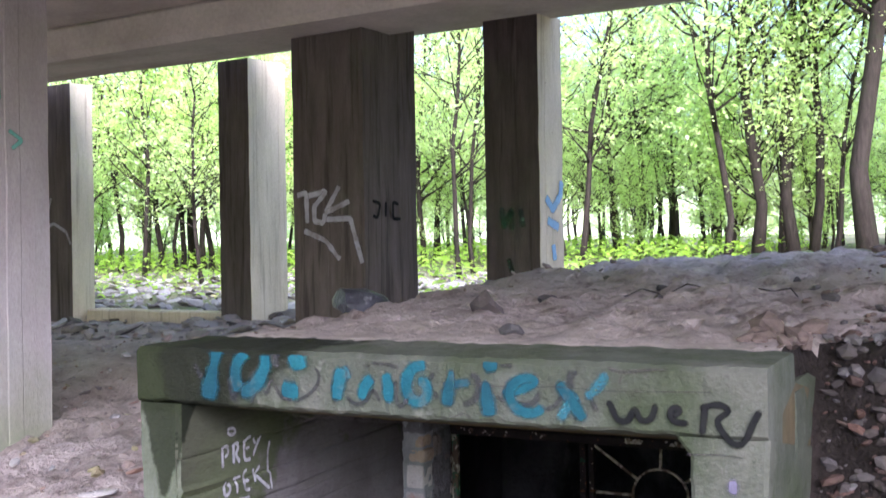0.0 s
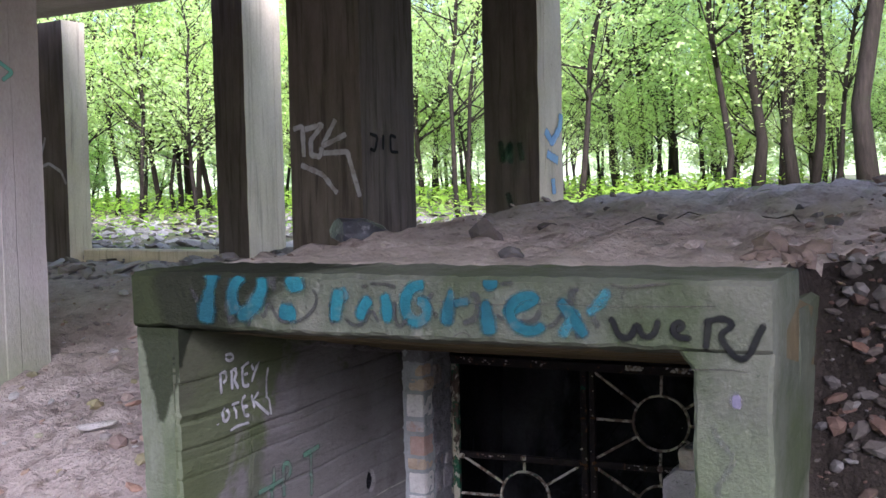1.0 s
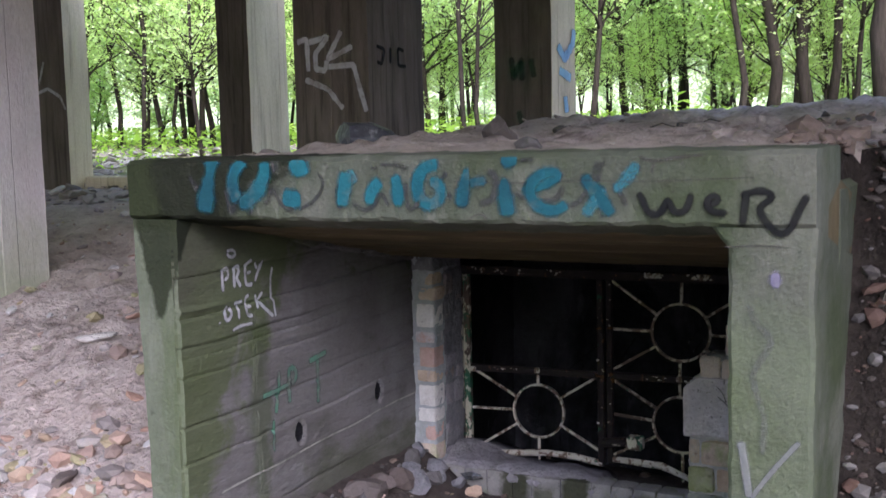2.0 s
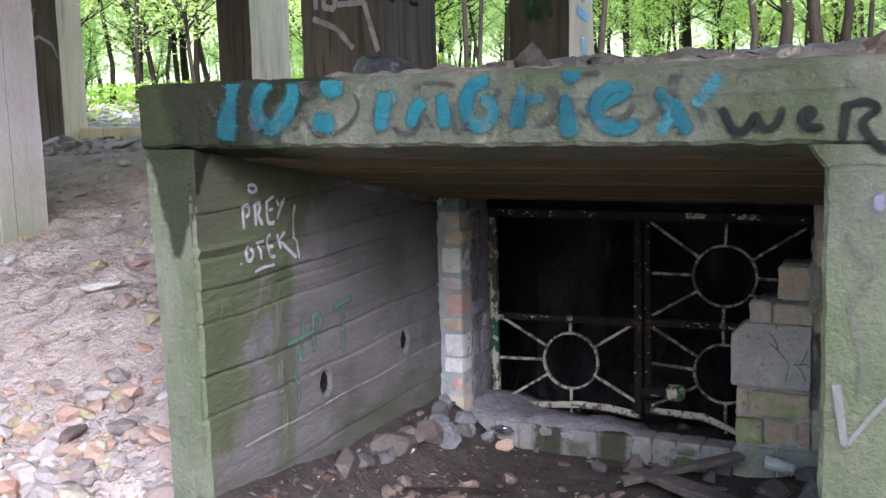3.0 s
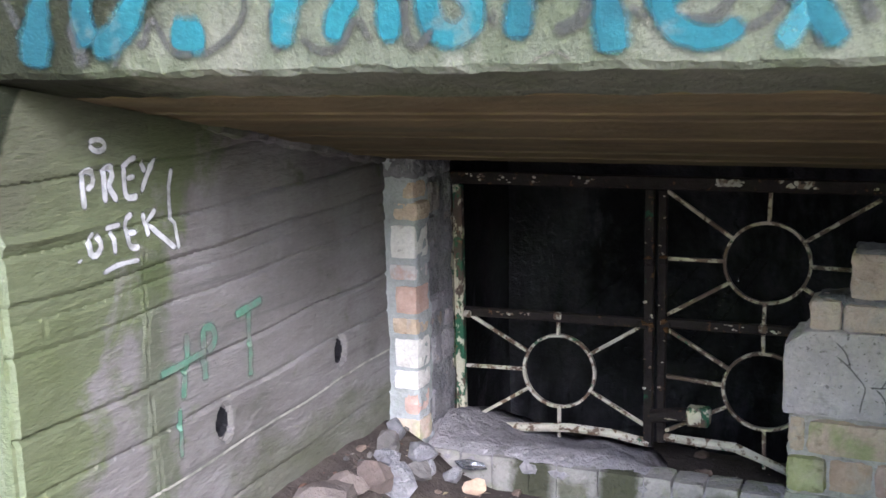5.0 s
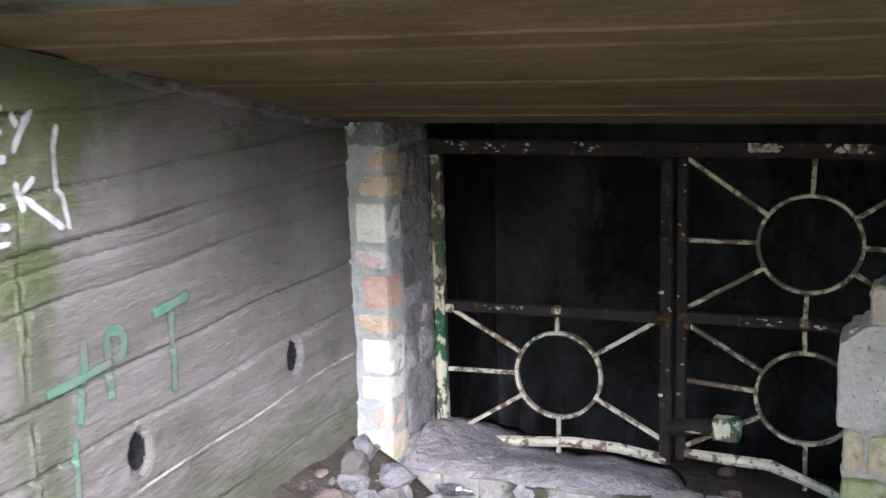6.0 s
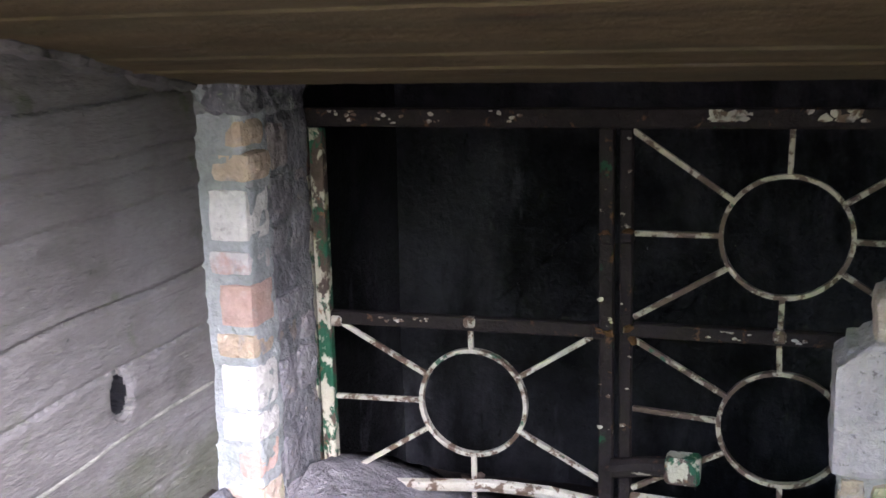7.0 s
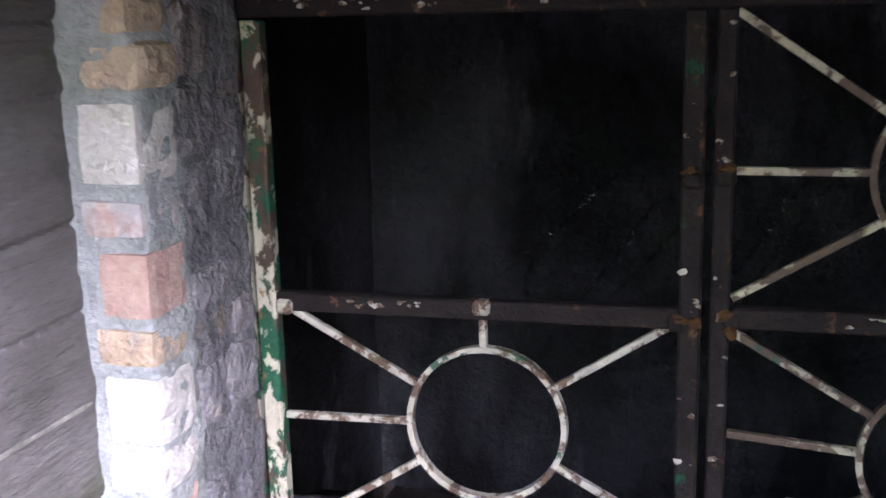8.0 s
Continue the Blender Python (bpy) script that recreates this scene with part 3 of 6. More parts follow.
M_WOODFLOOR = surface("woodland_floor", (0.13, 0.115, 0.07), (0.24, 0.215, 0.14), 3, [(1.2, 0.45, 0.6, (0.13, 0.20, 0.05), 0.7, ONE), (9, 0.55, 0.7, (0.07, 0.06, 0.04), 0.7, ONE)], bump=0.9, grain=22, relief=0.03)
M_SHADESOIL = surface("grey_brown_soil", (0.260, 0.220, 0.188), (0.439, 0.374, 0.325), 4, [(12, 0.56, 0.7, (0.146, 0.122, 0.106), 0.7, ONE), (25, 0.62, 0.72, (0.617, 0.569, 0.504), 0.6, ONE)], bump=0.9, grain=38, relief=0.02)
for f in bm.faces:
    c = f.calc_center_median()
    n1 = 0.25 * fbm(c.x, c.y, 1.3, 6.0)
    if c.x > XRO - 0.03 and 2.4 < c.y + 2 * n1 < 4.42 and c.x + 6 * n1 < 2.4:
        f.material_index = 1
    elif c.y + 2 * n1 > 9.4:
        f.material_index = 2
    elif XLO < c.x < XRO + 0.3 and c.y + 2.2 * n1 < 4.55 and c.y > 3.6:
        f.material_index = 3
    elif c.x < -3.0 and c.y + 2 * n1 > 4.95 + 0.12 * (c.x + 4):
        f.material_index = 3
ground = part("ground", bm, M_SAND, smooth=True)
for extra in (M_BANK, M_WOODFLOOR, M_SHADESOIL):
    ground.data.materials.append(extra)
tagged(ground, "trodden sandy ground rising into an earth mound and woodland floor", "ground", kind="structure")

# passage floor of dark soil
bm = bmesh.new()
fx, fy = axis([(XL - 0.05, XR + 0.05, 0.05)]), axis([(3.15, 5.6, 0.06), (5.6, 9.5, 0.3)])


def floor_height(x, y):
    z = -0.13 - 0.09 * ease(3.1, 4.2, y) - 0.35 * ease(5.6, 6.2, y)
    z += 0.22 * ease(-2.2, -2.66, x) * (1 - ease(4.95, 5.0, y)) + 0.12 * ease(-1.2, -0.7, x) * (1 - ease(4.95, 5.0, y))
    return float(z + 0.02 * fbm(x, y, 3.0, 2.0))


grid = [[bm.verts.new((x, y, floor_height(x, y))) for y in fy] for x in fx]
for i in range(len(fx) - 1):
    for j in range(len(fy) - 1):
        bm.faces.new((grid[i][j], grid[i + 1][j], grid[i + 1][j + 1], grid[i][j + 1]))
floor = part("floor", bm, M_SOIL, smooth=True)
tagged(floor, "dark damp soil floor of the bunker passage", "floor", kind="structure")

# ---- bunker entrance ----
BOARDS = [-0.5, -0.34, -0.2, -0.08, 0.075, 0.37, 0.505, 0.69, 0.757, 0.80, 0.905, 1.06, 1.3]
SEAM_DEPTH = [0.004, 0.004, 0.004, 0.005, 0.006, 0.009, 0.014, 0.006, 0.004, 0.007, 0.007, 0.006, 0.004]


def roof_under(y):
    return Z_LINTEL - (Z_LINTEL - Z_REAR) / (YB - YF) * (y - YF)


def slab(name, label, x_range, nx, profile, material, category, rough=0.006):
    """A solid of constant profile (y, z) along x, its skin slightly uneven."""
    bm = bmesh.new()
    fine = []
    for (a, b), (c, d) in zip(profile, profile[1:] + profile[:1]):
        n = max(1, int(math.hypot(c - a, d - b) / 0.05))
        fine += [(a + (c - a) * k / n, b + (d - b) * k / n) for k in range(n)]
    rows = []
    for i in range(nx + 1):
        x = x_range[0] + (x_range[1] - x_range[0]) * i / nx
        rows.append([bm.verts.new(Vector((x, y, z)) + rough * Vector((0.3, 1, 1)) * noise.fractal(Vector((x * 13, y * 13, z * 13)), 0.8, 2, 4)) for y, z in fine])
    n = len(fine)
    for r0, r1 in zip(rows, rows[1:]):
        for k in range(n):
            bm.faces.new((r0[k], r0[(k + 1) % n], r1[(k + 1) % n], r1[k]))
    bm.faces.new(rows[0][::-1])
    bm.faces.new(rows[-1])
    ob = part(name, bm, material)
    return tagged(ob, label, category, kind="structure")


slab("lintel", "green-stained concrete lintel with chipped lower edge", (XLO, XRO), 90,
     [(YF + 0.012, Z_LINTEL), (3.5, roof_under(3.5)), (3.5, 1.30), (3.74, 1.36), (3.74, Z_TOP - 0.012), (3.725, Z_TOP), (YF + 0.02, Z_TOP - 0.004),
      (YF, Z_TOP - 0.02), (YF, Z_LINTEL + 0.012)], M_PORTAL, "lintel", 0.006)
under = []
for k in range(12):
    y0, y1 = 3.5 + k * (YB + 0.02 - 3.5) / 12, 3.5 + (k + 1) * (YB + 0.02 - 3.5) / 12
    d = 0.003 * ((k * 7) % 3) - 0.002
    under += [(y0 + 0.002, roof_under(y0) + d), (y1 - 0.008, roof_under(y1) + d), (y1 - 0.004, roof_under(y1) + d - (0.005 if k % 4 == 1 else 0.001))]
slab("ceiling", "sloping board-marked concrete soffit, brown and damp", (XLO + 0.004, XRO - 0.004), 50,
     under + [(YB + 0.03, Z_REAR + 0.02), (YB + 0.03, Z_REAR + 0.2), (3.75, 1.37), (3.505, 1.305)], M_SOFFIT, "ceiling", 0.0015)

crumbs = rough_box(XL - 0.03, XL + 0.02, 3.95, YB + 0.01, -0.016, 0.016, 0.014, 0.014, 16, 11, 0.012)
for v in crumbs.verts:
    v.co.z += roof_under(v.co.y) - 0.002
    v.co.x += 0.018 * noise.noise(Vector((v.co.y * 7, 3.3, 0)))
tagged(part("crumbled_edge", crumbs, M_BOARD), "crumbling mortar where the roof meets the wall", "mortar edge", kind="structure")
HOLES = [(3.985, 0.302), (4.630, 0.335)]


def board_offset(y, z):
    zz = z - 0.02 * (y - 4) - 0.006 * math.sin(y * 3.0) - 0.003 * math.sin(y * 11.0 + z * 5)
    k = sum(zz > b for b in BOARDS)
    seam, depth = min((abs(zz - b), d) for b, d in zip(BOARDS, SEAM_DEPTH))
    fade = 0.55 + 0.6 * noise.noise(Vector((y * 2.3, k * 3.1, 4.0)))
    ridge = 0.012 * max(0, 1 - abs(zz - 0.935) / 0.016) * ease(3.62, 3.42, y)
    joint = y - 3.697 - 0.006 * math.sin(z * 9.0) - 0.004 * math.sin(z * 31.0)
    ridge += (0.007 * max(0, 1 - abs(joint + 0.010) / 0.008) - 0.010 * max(0, 1 - abs(joint) / 0.009)) * ease(0.90, 0.82, z) * max(0.1, 0.7 + noise.noise(Vector((z * 7, 1.0, 2.0))))
    pit = noise.noise(Vector((y * 26, z * 26, 7.0)))
    ridge -= 0.010 * max(0, pit - 0.55)
    return (0.0035 * math.sin(k * 2.7) - depth * max(0, fade) * 1.5 * max(0, 1 - seam / 0.010) + ridge
            + 0.003 * noise.fractal(Vector((y * 5, z * 9, k)), 0.8, 2, 4) + 0.0015 * noise.noise(Vector((y * 30, z * 45, k))))


bm = bmesh.new()
ny, nz = 300, 330
cols = []
for i in range(ny + 1):
    y = YF + 0.006 + (5.42 - YF) * i / ny
    top = roof_under(y) - 0.002 if y < YB else Z_REAR + 0.01
    col = []
    for j in range(nz + 1):
        z = -0.45 + (top + 0.45) * j / nz
        x = XL + board_offset(y, z)
        for hy, hz in HOLES:
            r = math.hypot((y - hy) / 0.037, (z - hz) / 0.053)
            if r < 0.74:
                x = XL - 0.15
            elif r < 1.0:
                x = XL - 0.014
            elif r < 1.15:
                x -= 0.003
        if i == 0:
            x -= 0.012
        col.append(bm.verts.new((x, y, z)))
    cols.append(col)
for a, b in zip(cols, cols[1:]):
    for j in range(nz):
        bm.faces.new((a[j], b[j], b[j + 1], a[j + 1]))
# end face of the wall towards the path, outer side and back
front, outer = [], []
for j in range(nz + 1):
    z = cols[0][j].co.z
    lean = 0.03 * ease(1.3, 0.2, z)
    row = [cols[0][j]]
    for s in (0.03, 0.3, 0.6, 0.93):
        x = XL - 0.012 + (XLO + lean - XL + 0.012) * s
        row.append(bm.verts.new((x, YF + 0.004 * noise.fractal(Vector((x * 8, 3, z * 8)), 0.8, 2, 4), z)))
    row.append(bm.verts.new((XLO + lean, YF + 0.02, z)))
    row.append(bm.verts.new((XLO + lean, 5.42, z)))
    front.append(row)
for r0, r1 in zip(front, front[1:]):
    for k in range(len(r0) - 1):
        bm.faces.new((r0[k], r1[k], r1[k + 1], r0[k + 1]))
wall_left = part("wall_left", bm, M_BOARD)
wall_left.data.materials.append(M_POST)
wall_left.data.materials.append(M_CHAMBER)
# hole insides are coloured near-black to stand in for the shade in them
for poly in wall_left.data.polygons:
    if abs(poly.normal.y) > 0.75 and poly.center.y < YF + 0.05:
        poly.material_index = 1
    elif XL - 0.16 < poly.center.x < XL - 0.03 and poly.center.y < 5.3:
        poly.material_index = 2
tagged(wall_left, "board-marked concrete passage wall with green algae and two drilled holes", "wall", kind="structure")

bm = bmesh.new()
rows = []
for j in range(61):
    z = -0.45 + (Z_LINTEL + 0.45) * j / 60
    h = 0.045 * ease(1.19, 1.257, z)
    ring = [(XR - h, YF + 0.01), (XR - h + 0.012, YF), (XR + 0.08, YF), (XR + 0.16, YF), (XRO - 0.012, YF), (XRO, YF + 0.012),
            (XRO, 3.7), (XRO, 4.3), (XRO, 5.42), (XR, 5.42), (XR, 4.6), (XR, 3.9), (XR, 3.45), (XR - h, 3.40)]
    row = []
    for x, y in ring:
        zz = min(z, roof_under(y) if y < YB else Z_REAR) if y > 3.42 else z
        row.append(bm.verts.new(Vector((x, y, zz)) + 0.006 * Vector((1, 1, 0.2)) * noise.fractal(Vector((x * 8, y * 8, z * 8)), 0.8, 2, 4)))
    rows.append(row)
for r0, r1 in zip(rows, rows[1:]):
    n = len(r0)
    for k in range(n):
        bm.faces.new((r0[k], r0[(k + 1) % n], r1[(k + 1) % n], r1[k]))
wall_right = part("wall_right", bm, M_PORTAL)
tagged(wall_right, "rough concrete side wall with algae and paint marks", "wall", kind="structure")
tagged(part("roof_edge", quick_box(XRO - 0.22, XRO - 0.003, 3.742, 4.9, 1.0, 1.352, 0.02, 0.01, 3), M_PORTAL),
       "sloping concrete roof edge sinking into the earth mound", "roof", kind="structure")

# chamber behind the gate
# Near-black and paler blotches stand in for uneven dim light on the plaster.
M_PLASTER = surface("scraped_plaster_light_blotches", (0.007, 0.007, 0.007), (0.075, 0.074, 0.084), 1.3, [(1.1, 0.46, 0.58, (0.004, 0.004, 0.004), 0.85, (1.4, 1, 0.7)), (16, 0.64, 0.7, (0.006, 0.006, 0.007), 0.8, (1, 1, 0.4)), (3, 0.6, 0.7, (0.10, 0.10, 0.11), 0.6, (1.5, 1, 0.5))], bump=1.0, grain=30, relief=0.02)
bm = bmesh.new()
box(bm, -3.3, 0.3, 9.4, 9.6, -0.9, 1.15, 0, 0.02, 6)
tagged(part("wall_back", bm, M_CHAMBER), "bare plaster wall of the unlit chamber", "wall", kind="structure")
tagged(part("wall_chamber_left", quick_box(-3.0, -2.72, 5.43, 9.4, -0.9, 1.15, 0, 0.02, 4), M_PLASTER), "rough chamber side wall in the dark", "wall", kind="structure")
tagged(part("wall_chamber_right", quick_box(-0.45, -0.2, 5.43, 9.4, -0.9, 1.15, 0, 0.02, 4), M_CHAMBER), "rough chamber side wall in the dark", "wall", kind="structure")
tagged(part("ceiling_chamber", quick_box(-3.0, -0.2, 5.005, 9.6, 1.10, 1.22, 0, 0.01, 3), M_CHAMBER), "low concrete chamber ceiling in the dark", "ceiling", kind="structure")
pier = quick_box(-2.9, -1.02, 6.43, 6.65, -0.7, 1.10, 0, 0.01, 8)
tagged(part("wall_inner", pier, M_PLASTER), "scratched plaster cross wall seen dimly inside", "wall", kind="structure")
SCRATCHED = [(-2.35, 0.10, -2.0, 0.42), (-2.2, -0.05, -1.92, 0.33), (-2.05, 0.05, -1.8, 0.34), (-1.9, -0.1, -1.55, 0.40), (-1.86, -0.12, -1.5, 0.38)]
M_SCRATCH = surface("scratched_grey_plaster", (0.085, 0.085, 0.09), (0.13, 0.13, 0.14), 12, [], bump=0.8, grain=40)
feather(M_SCRATCH, 0.3)
scratched = thing("wall_scratch", "long pale scratches in the darkened plaster", "scratches")
for x0, z0, x1, z1 in SCRATCHED:
    part("scratch", ribbon(bmesh.new(), [(x0, z0), ((x0 + x1) / 2 + 0.01, (z0 + z1) / 2), (x1, z1)], 0.012, lambda u, v, lift: (u, 6.41 - lift, v)), M_SCRATCH, scratched)

flaking = thing("flaking_plaster", "lifted grey plaster flakes low on the chamber wall", "plaster")
for k, (x, z, sx, sz) in enumerate([(-1.86, 0.05, 0.05, 0.03), (-1.74, 0.10, 0.06, 0.02), (-1.98, -0.02, 0.07, 0.03), (-1.66, 0.00, 0.05, 0.04), (-1.80, -0.08, 0.06, 0.03), (-2.08, -0.10, 0.08, 0.04), (-1.70, 0.20, 0.03, 0.02)]):
    part("flake", lump((sx, 0.018, sz), 500 + k, 2, 1.0), M_PLASTER, flaking).location = (x, 6.42, z)

# ---- brickwork ----
def brick_piece(parent, x0, x1, y0, y1, z0, z1, material, name="brick", seed=0, amp=0.004, r=0.009, label=""):
    c = Vector(((x0 + x1) / 2, (y0 + y1) / 2, (z0 + z1) / 2))
    bm = rough_box(x0, x1, y0, y1, z0, z1, 0.02, amp, 28.0, seed, r)
    for v in bm.verts:
        v.co -= c
    ob = part(name, bm, material, parent, label)
    ob.location = c
    return ob


# left jamb: flat courses alternate with bricks on edge, mortar smeared over the side
JX = -2.509
jamb = thing("brick_jamb", "whitewashed brick jamb with dark mortar-smeared reveal", "brick pier")
part("mortar", rough_box(XL - 0.03, JX - 0.004, YB + 0.004, 5.10, -0.3, Z_REAR + 0.012, 0.014, 0.008, 20, 1, 0.012), M_MORTAR, jamb, smooth=True)
part("mortar_reveal", rough_box(XL - 0.01, JX - 0.006, 5.07, 5.30, -0.3, Z_REAR + 0.02, 0.010, 0.012, 11, 2, 0.01), M_GREYMORTAR, jamb, "dark lumpy mortar", True)
part("mortar_top", rough_box(XL - 0.02, JX + 0.004, YB - 0.002, 5.29, 0.872, Z_REAR + 0.03, 0.012, 0.012, 22, 3, 0.012), M_GREYMORTAR, jamb, "dark grey mortar cap", True)
for k, (z1, z0, x_left, x_right, m) in enumerate([(0.866, 0.802, 0.050, 0.000, M_BUFFBRICK), (0.790, 0.724, 0.085, -0.014, M_BUFFBRICK), (0.708, 0.588, 0.100, 0.000, M_WHITEBRICK), (0.567, 0.512, 0.105, 0.002, M_PINKWASH),
                                                  (0.490, 0.388, 0.086, 0.000, M_REDBRICK), (0.372, 0.313, 0.100, 0.002, M_BUFFBRICK), (0.298, 0.189, 0.094, 0.000, M_WHITEBRICK), (0.180, 0.110, 0.100, 0.002, M_WHITEBRICK),
                                                  (0.098, 0.014, 0.062, 0.004, M_REDBRICK), (-0.002, -0.09, 0.100, 0.0, M_MOSSBRICK)]):
    brick_piece(jamb, JX - x_left, JX - x_right, YB - 0.004, 5.075, z0, z1, m, seed=k, amp=0.007 if k < 2 or k == 8 else 0.0035, r=0.016 if k < 2 or k == 8 else 0.009)
rnd = random.Random(5)
z = -0.16
k = 0
while z < 0.84:
    h = rnd.choice([0.065, 0.07, 0.11])
    y = 5.085
    while y < 5.25:
        w = rnd.uniform(0.07, 0.14)
        if rnd.random() < 0.62:
            brick_piece(jamb, JX - 0.06, JX - 0.002 + rnd.uniform(-0.006, 0.010), y, min(y + w, 5.285), z, z + h, M_DARKBRICK, seed=k, amp=0.008, r=0.012)
        y += w + 0.012
        k += 1
    z += h + 0.014

# broken brickwork blocking part of the gate
broken = thing("broken_brick_wall", "broken brick and block wall standing before the gate", "brick wall")
part("mortar", rough_box(-0.948, XR + 0.01, 4.998, 5.36, -0.3, Z_REAR + 0.015, 0.016, 0.010, 18, 4, 0.012), M_WARMMORTAR, broken, smooth=True)
part("mortar_core", rough_box(-1.245, -0.94, 4.998, 5.17, -0.3, 0.43, 0.018, 0.008, 18, 5, 0.014), M_WARMMORTAR, broken, smooth=True)
part("mortar_step", rough_box(-1.18, -0.93, 4.998, 5.15, 0.40, 0.545, 0.014, 0.010, 20, 6, 0.016), M_SILLMORTAR, broken, smooth=True)
part("mortar_step", rough_box(-1.075, -0.93, 4.996, 5.14, 0.53, 0.702, 0.014, 0.010, 20, 7, 0.018), M_SILLMORTAR, broken, smooth=True)
part("mortar_smear", rough_box(-0.965, -0.80, 4.978, 5.03, 0.50, 0.70, 0.012, 0.014, 16, 8, 0.022), M_WARMMORTAR, broken, "grey mortar smeared over bricks", True)
PILE = [(-1.084, -0.955, 0.548, 0.685, M_PINKBLOCK), (-1.196, -1.104, 0.435, 0.540, M_PINKBLOCK), (-1.098, -0.942, 0.430, 0.530, M_PINKBLOCK),
        (-0.935, -0.815, 0.690, 0.800, M_PINKBLOCK), (-0.905, -0.72, 0.535, 0.66, M_BLOCK), (-0.928, -0.72, 0.437, 0.522, M_BUFFBRICK), (-0.930, -0.72, 0.318, 0.420, M_OLIVE),
        (-0.908, -0.72, 0.170, 0.300, M_BLOCK), (-1.245, -1.196, 0.052, 0.164, M_BUFFBRICK), (-1.187, -0.943, 0.052, 0.160, M_GREENPINK), (-0.936, -0.72, 0.045, 0.145, M_PINKBLOCK),
        (-1.246, -1.130, -0.075, 0.038, M_MOSSGREEN), (-1.123, -0.994, -0.068, 0.038, M_BROWNBRICK), (-0.988, -0.941, -0.066, 0.042, M_REDBRICK), (-0.934, -0.72, -0.070, 0.034, M_MOSSBRICK),
        (-0.945, -0.72, 0.812, 0.930, M_WARMMORTAR), (-1.252, -1.08, -0.26, -0.085, M_GREENWASH), (-1.072, -0.90, -0.26, -0.082, M_GREENWASH), (-0.893, -0.72, -0.26, -0.08, M_GREENWASH)]
for k, (x0, x1, z0, z1, m) in enumerate(PILE):
    brick_piece(broken, x0, x1, 4.982 + 0.008 * math.sin(k * 3.3), 5.12, z0, z1, m, seed=k + 40, amp=0.006, r=0.012)
block = rough_box(-1.264, -0.944, 4.962, 5.14, 0.178, 0.450, 0.014, 0.0035, 26, 9, 0.010)
for v in block.verts:
    v.co.z = min(v.co.z, 0.392 + 0.85 * (v.co.x + 1.264) + 0.010 * noise.noise(v.co * 40))
cement = part("cement_block", block, M_BLOCK, broken, "pale pitted cement block with cracks")
for wide, pts in ((0.0055, [(-1.112, 0.378), (-1.07, 0.345), (-1.045, 0.31), (-1.02, 0.292), (-1.035, 0.25), (-1.04, 0.204)]), (0.0055, [(-1.02, 0.292), (-0.985, 0.288), (-0.95, 0.30)]),
                  (0.006, [(-1.0, 0.289), (-0.971, 0.262), (-0.960, 0.215)]), (0.005, [(-1.07, 0.345), (-1.085, 0.395), (-1.12, 0.425)]), (0.005, [(-0.985, 0.288), (-0.965, 0.32), (-0.955, 0.36)])):
    part("crack", ribbon(bmesh.new(), pts, wide, lambda u, v, lift: (u, 4.956 - lift, v)), M_SOOT, cement)
part("soot_run", ribbon(bmesh.new(), [(-0.925, 0.425), (-0.90, 0.36), (-0.912, 0.295), (-0.925, 0.20), (-0.934, 0.10)], 0.04, lambda u, v, lift: (u, 4.968 - lift, v)), M_SOOT, broken, "dark damp run over the bricks")

# sill of whitewashed, mossy bricks under lumpy mortar
sill = thing("brick_sill", "low whitewashed brick sill, mossy, under crumbling mortar", "brick sill")
part("mortar", rough_box(-2.50, -1.24, YB + 0.02, 5.10, -0.32, -0.12, 0.03, 0.012, 12, 10, 0.012), M_GREYMORTAR, sill)
part("mortar_bed", rough_box(-2.50, -1.24, 5.10, 5.43, -0.40, -0.27, 0.03, 0.012, 12, 12, 0.012), M_GREYMORTAR, sill)
M_SILLFACE = surface("mossy_limewashed_sill", (0.170, 0.162, 0.150), (0.255, 0.242, 0.226), 8,
                    [(5, 0.52, 0.64, (0.170, 0.185, 0.113), 0.7, ONE), (24, 0.62, 0.7, (0.085, 0.076, 0.069), 0.7, ONE)], bump=0.9, grain=60,
                    stains=[([(1, 0, 0, 2.17), (-1, 0, 0, -2.0)], 0.03, 0.09, 14, (0.034, 0.036, 0.018), 0.9), ([(1, 0, 0, 1.85), (-1, 0, 0, -1.70)], 0.03, 0.09, 14, (0.038, 0.041, 0.020), 0.9),
                            ([(1, 0, 0, 1.53), (-1, 0, 0, -1.40), (0, 0, -1, -0.12)], 0.03, 0.08, 14, (0.064, 0.076, 0.024), 0.85), ([(1, 0, 0, 1.99), (-1, 0, 0, -1.86), (0, 0, -1, -0.13)], 0.03, 0.1, 14, (0.060, 0.065, 0.032), 0.7)])
FRONT = [(-2.494, -2.356), (-2.348, -2.238), (-2.230, -2.10), (-2.094, -1.998), (-1.992, -1.852), (-1.846, -1.698), (-1.690, -1.605), (-1.595, -1.50), (-1.49, -1.39), (-1.38, -1.262)]
for k, (x0, x1) in enumerate(FRONT):
    brick_piece(sill, x0 - 0.003, x1 + 0.003, YB - 0.006 + rnd.uniform(-0.003, 0.004), 5.08, -0.27, -0.096 + rnd.uniform(-0.003, 0.003), M_SILLFACE, seed=k + 80, amp=0.004, r=0.007)
crust = bmesh.new()
PROFILE = [(4.972, -0.150), (4.966, -0.125), (4.975, -0.100), (5.0, -0.085), (5.05, -0.078), (5.11, -0.075), (5.18, -0.078), (5.26, -0.082), (5.34, -0.086), (5.43, -0.095), (5.43, -0.36)]
rows = []
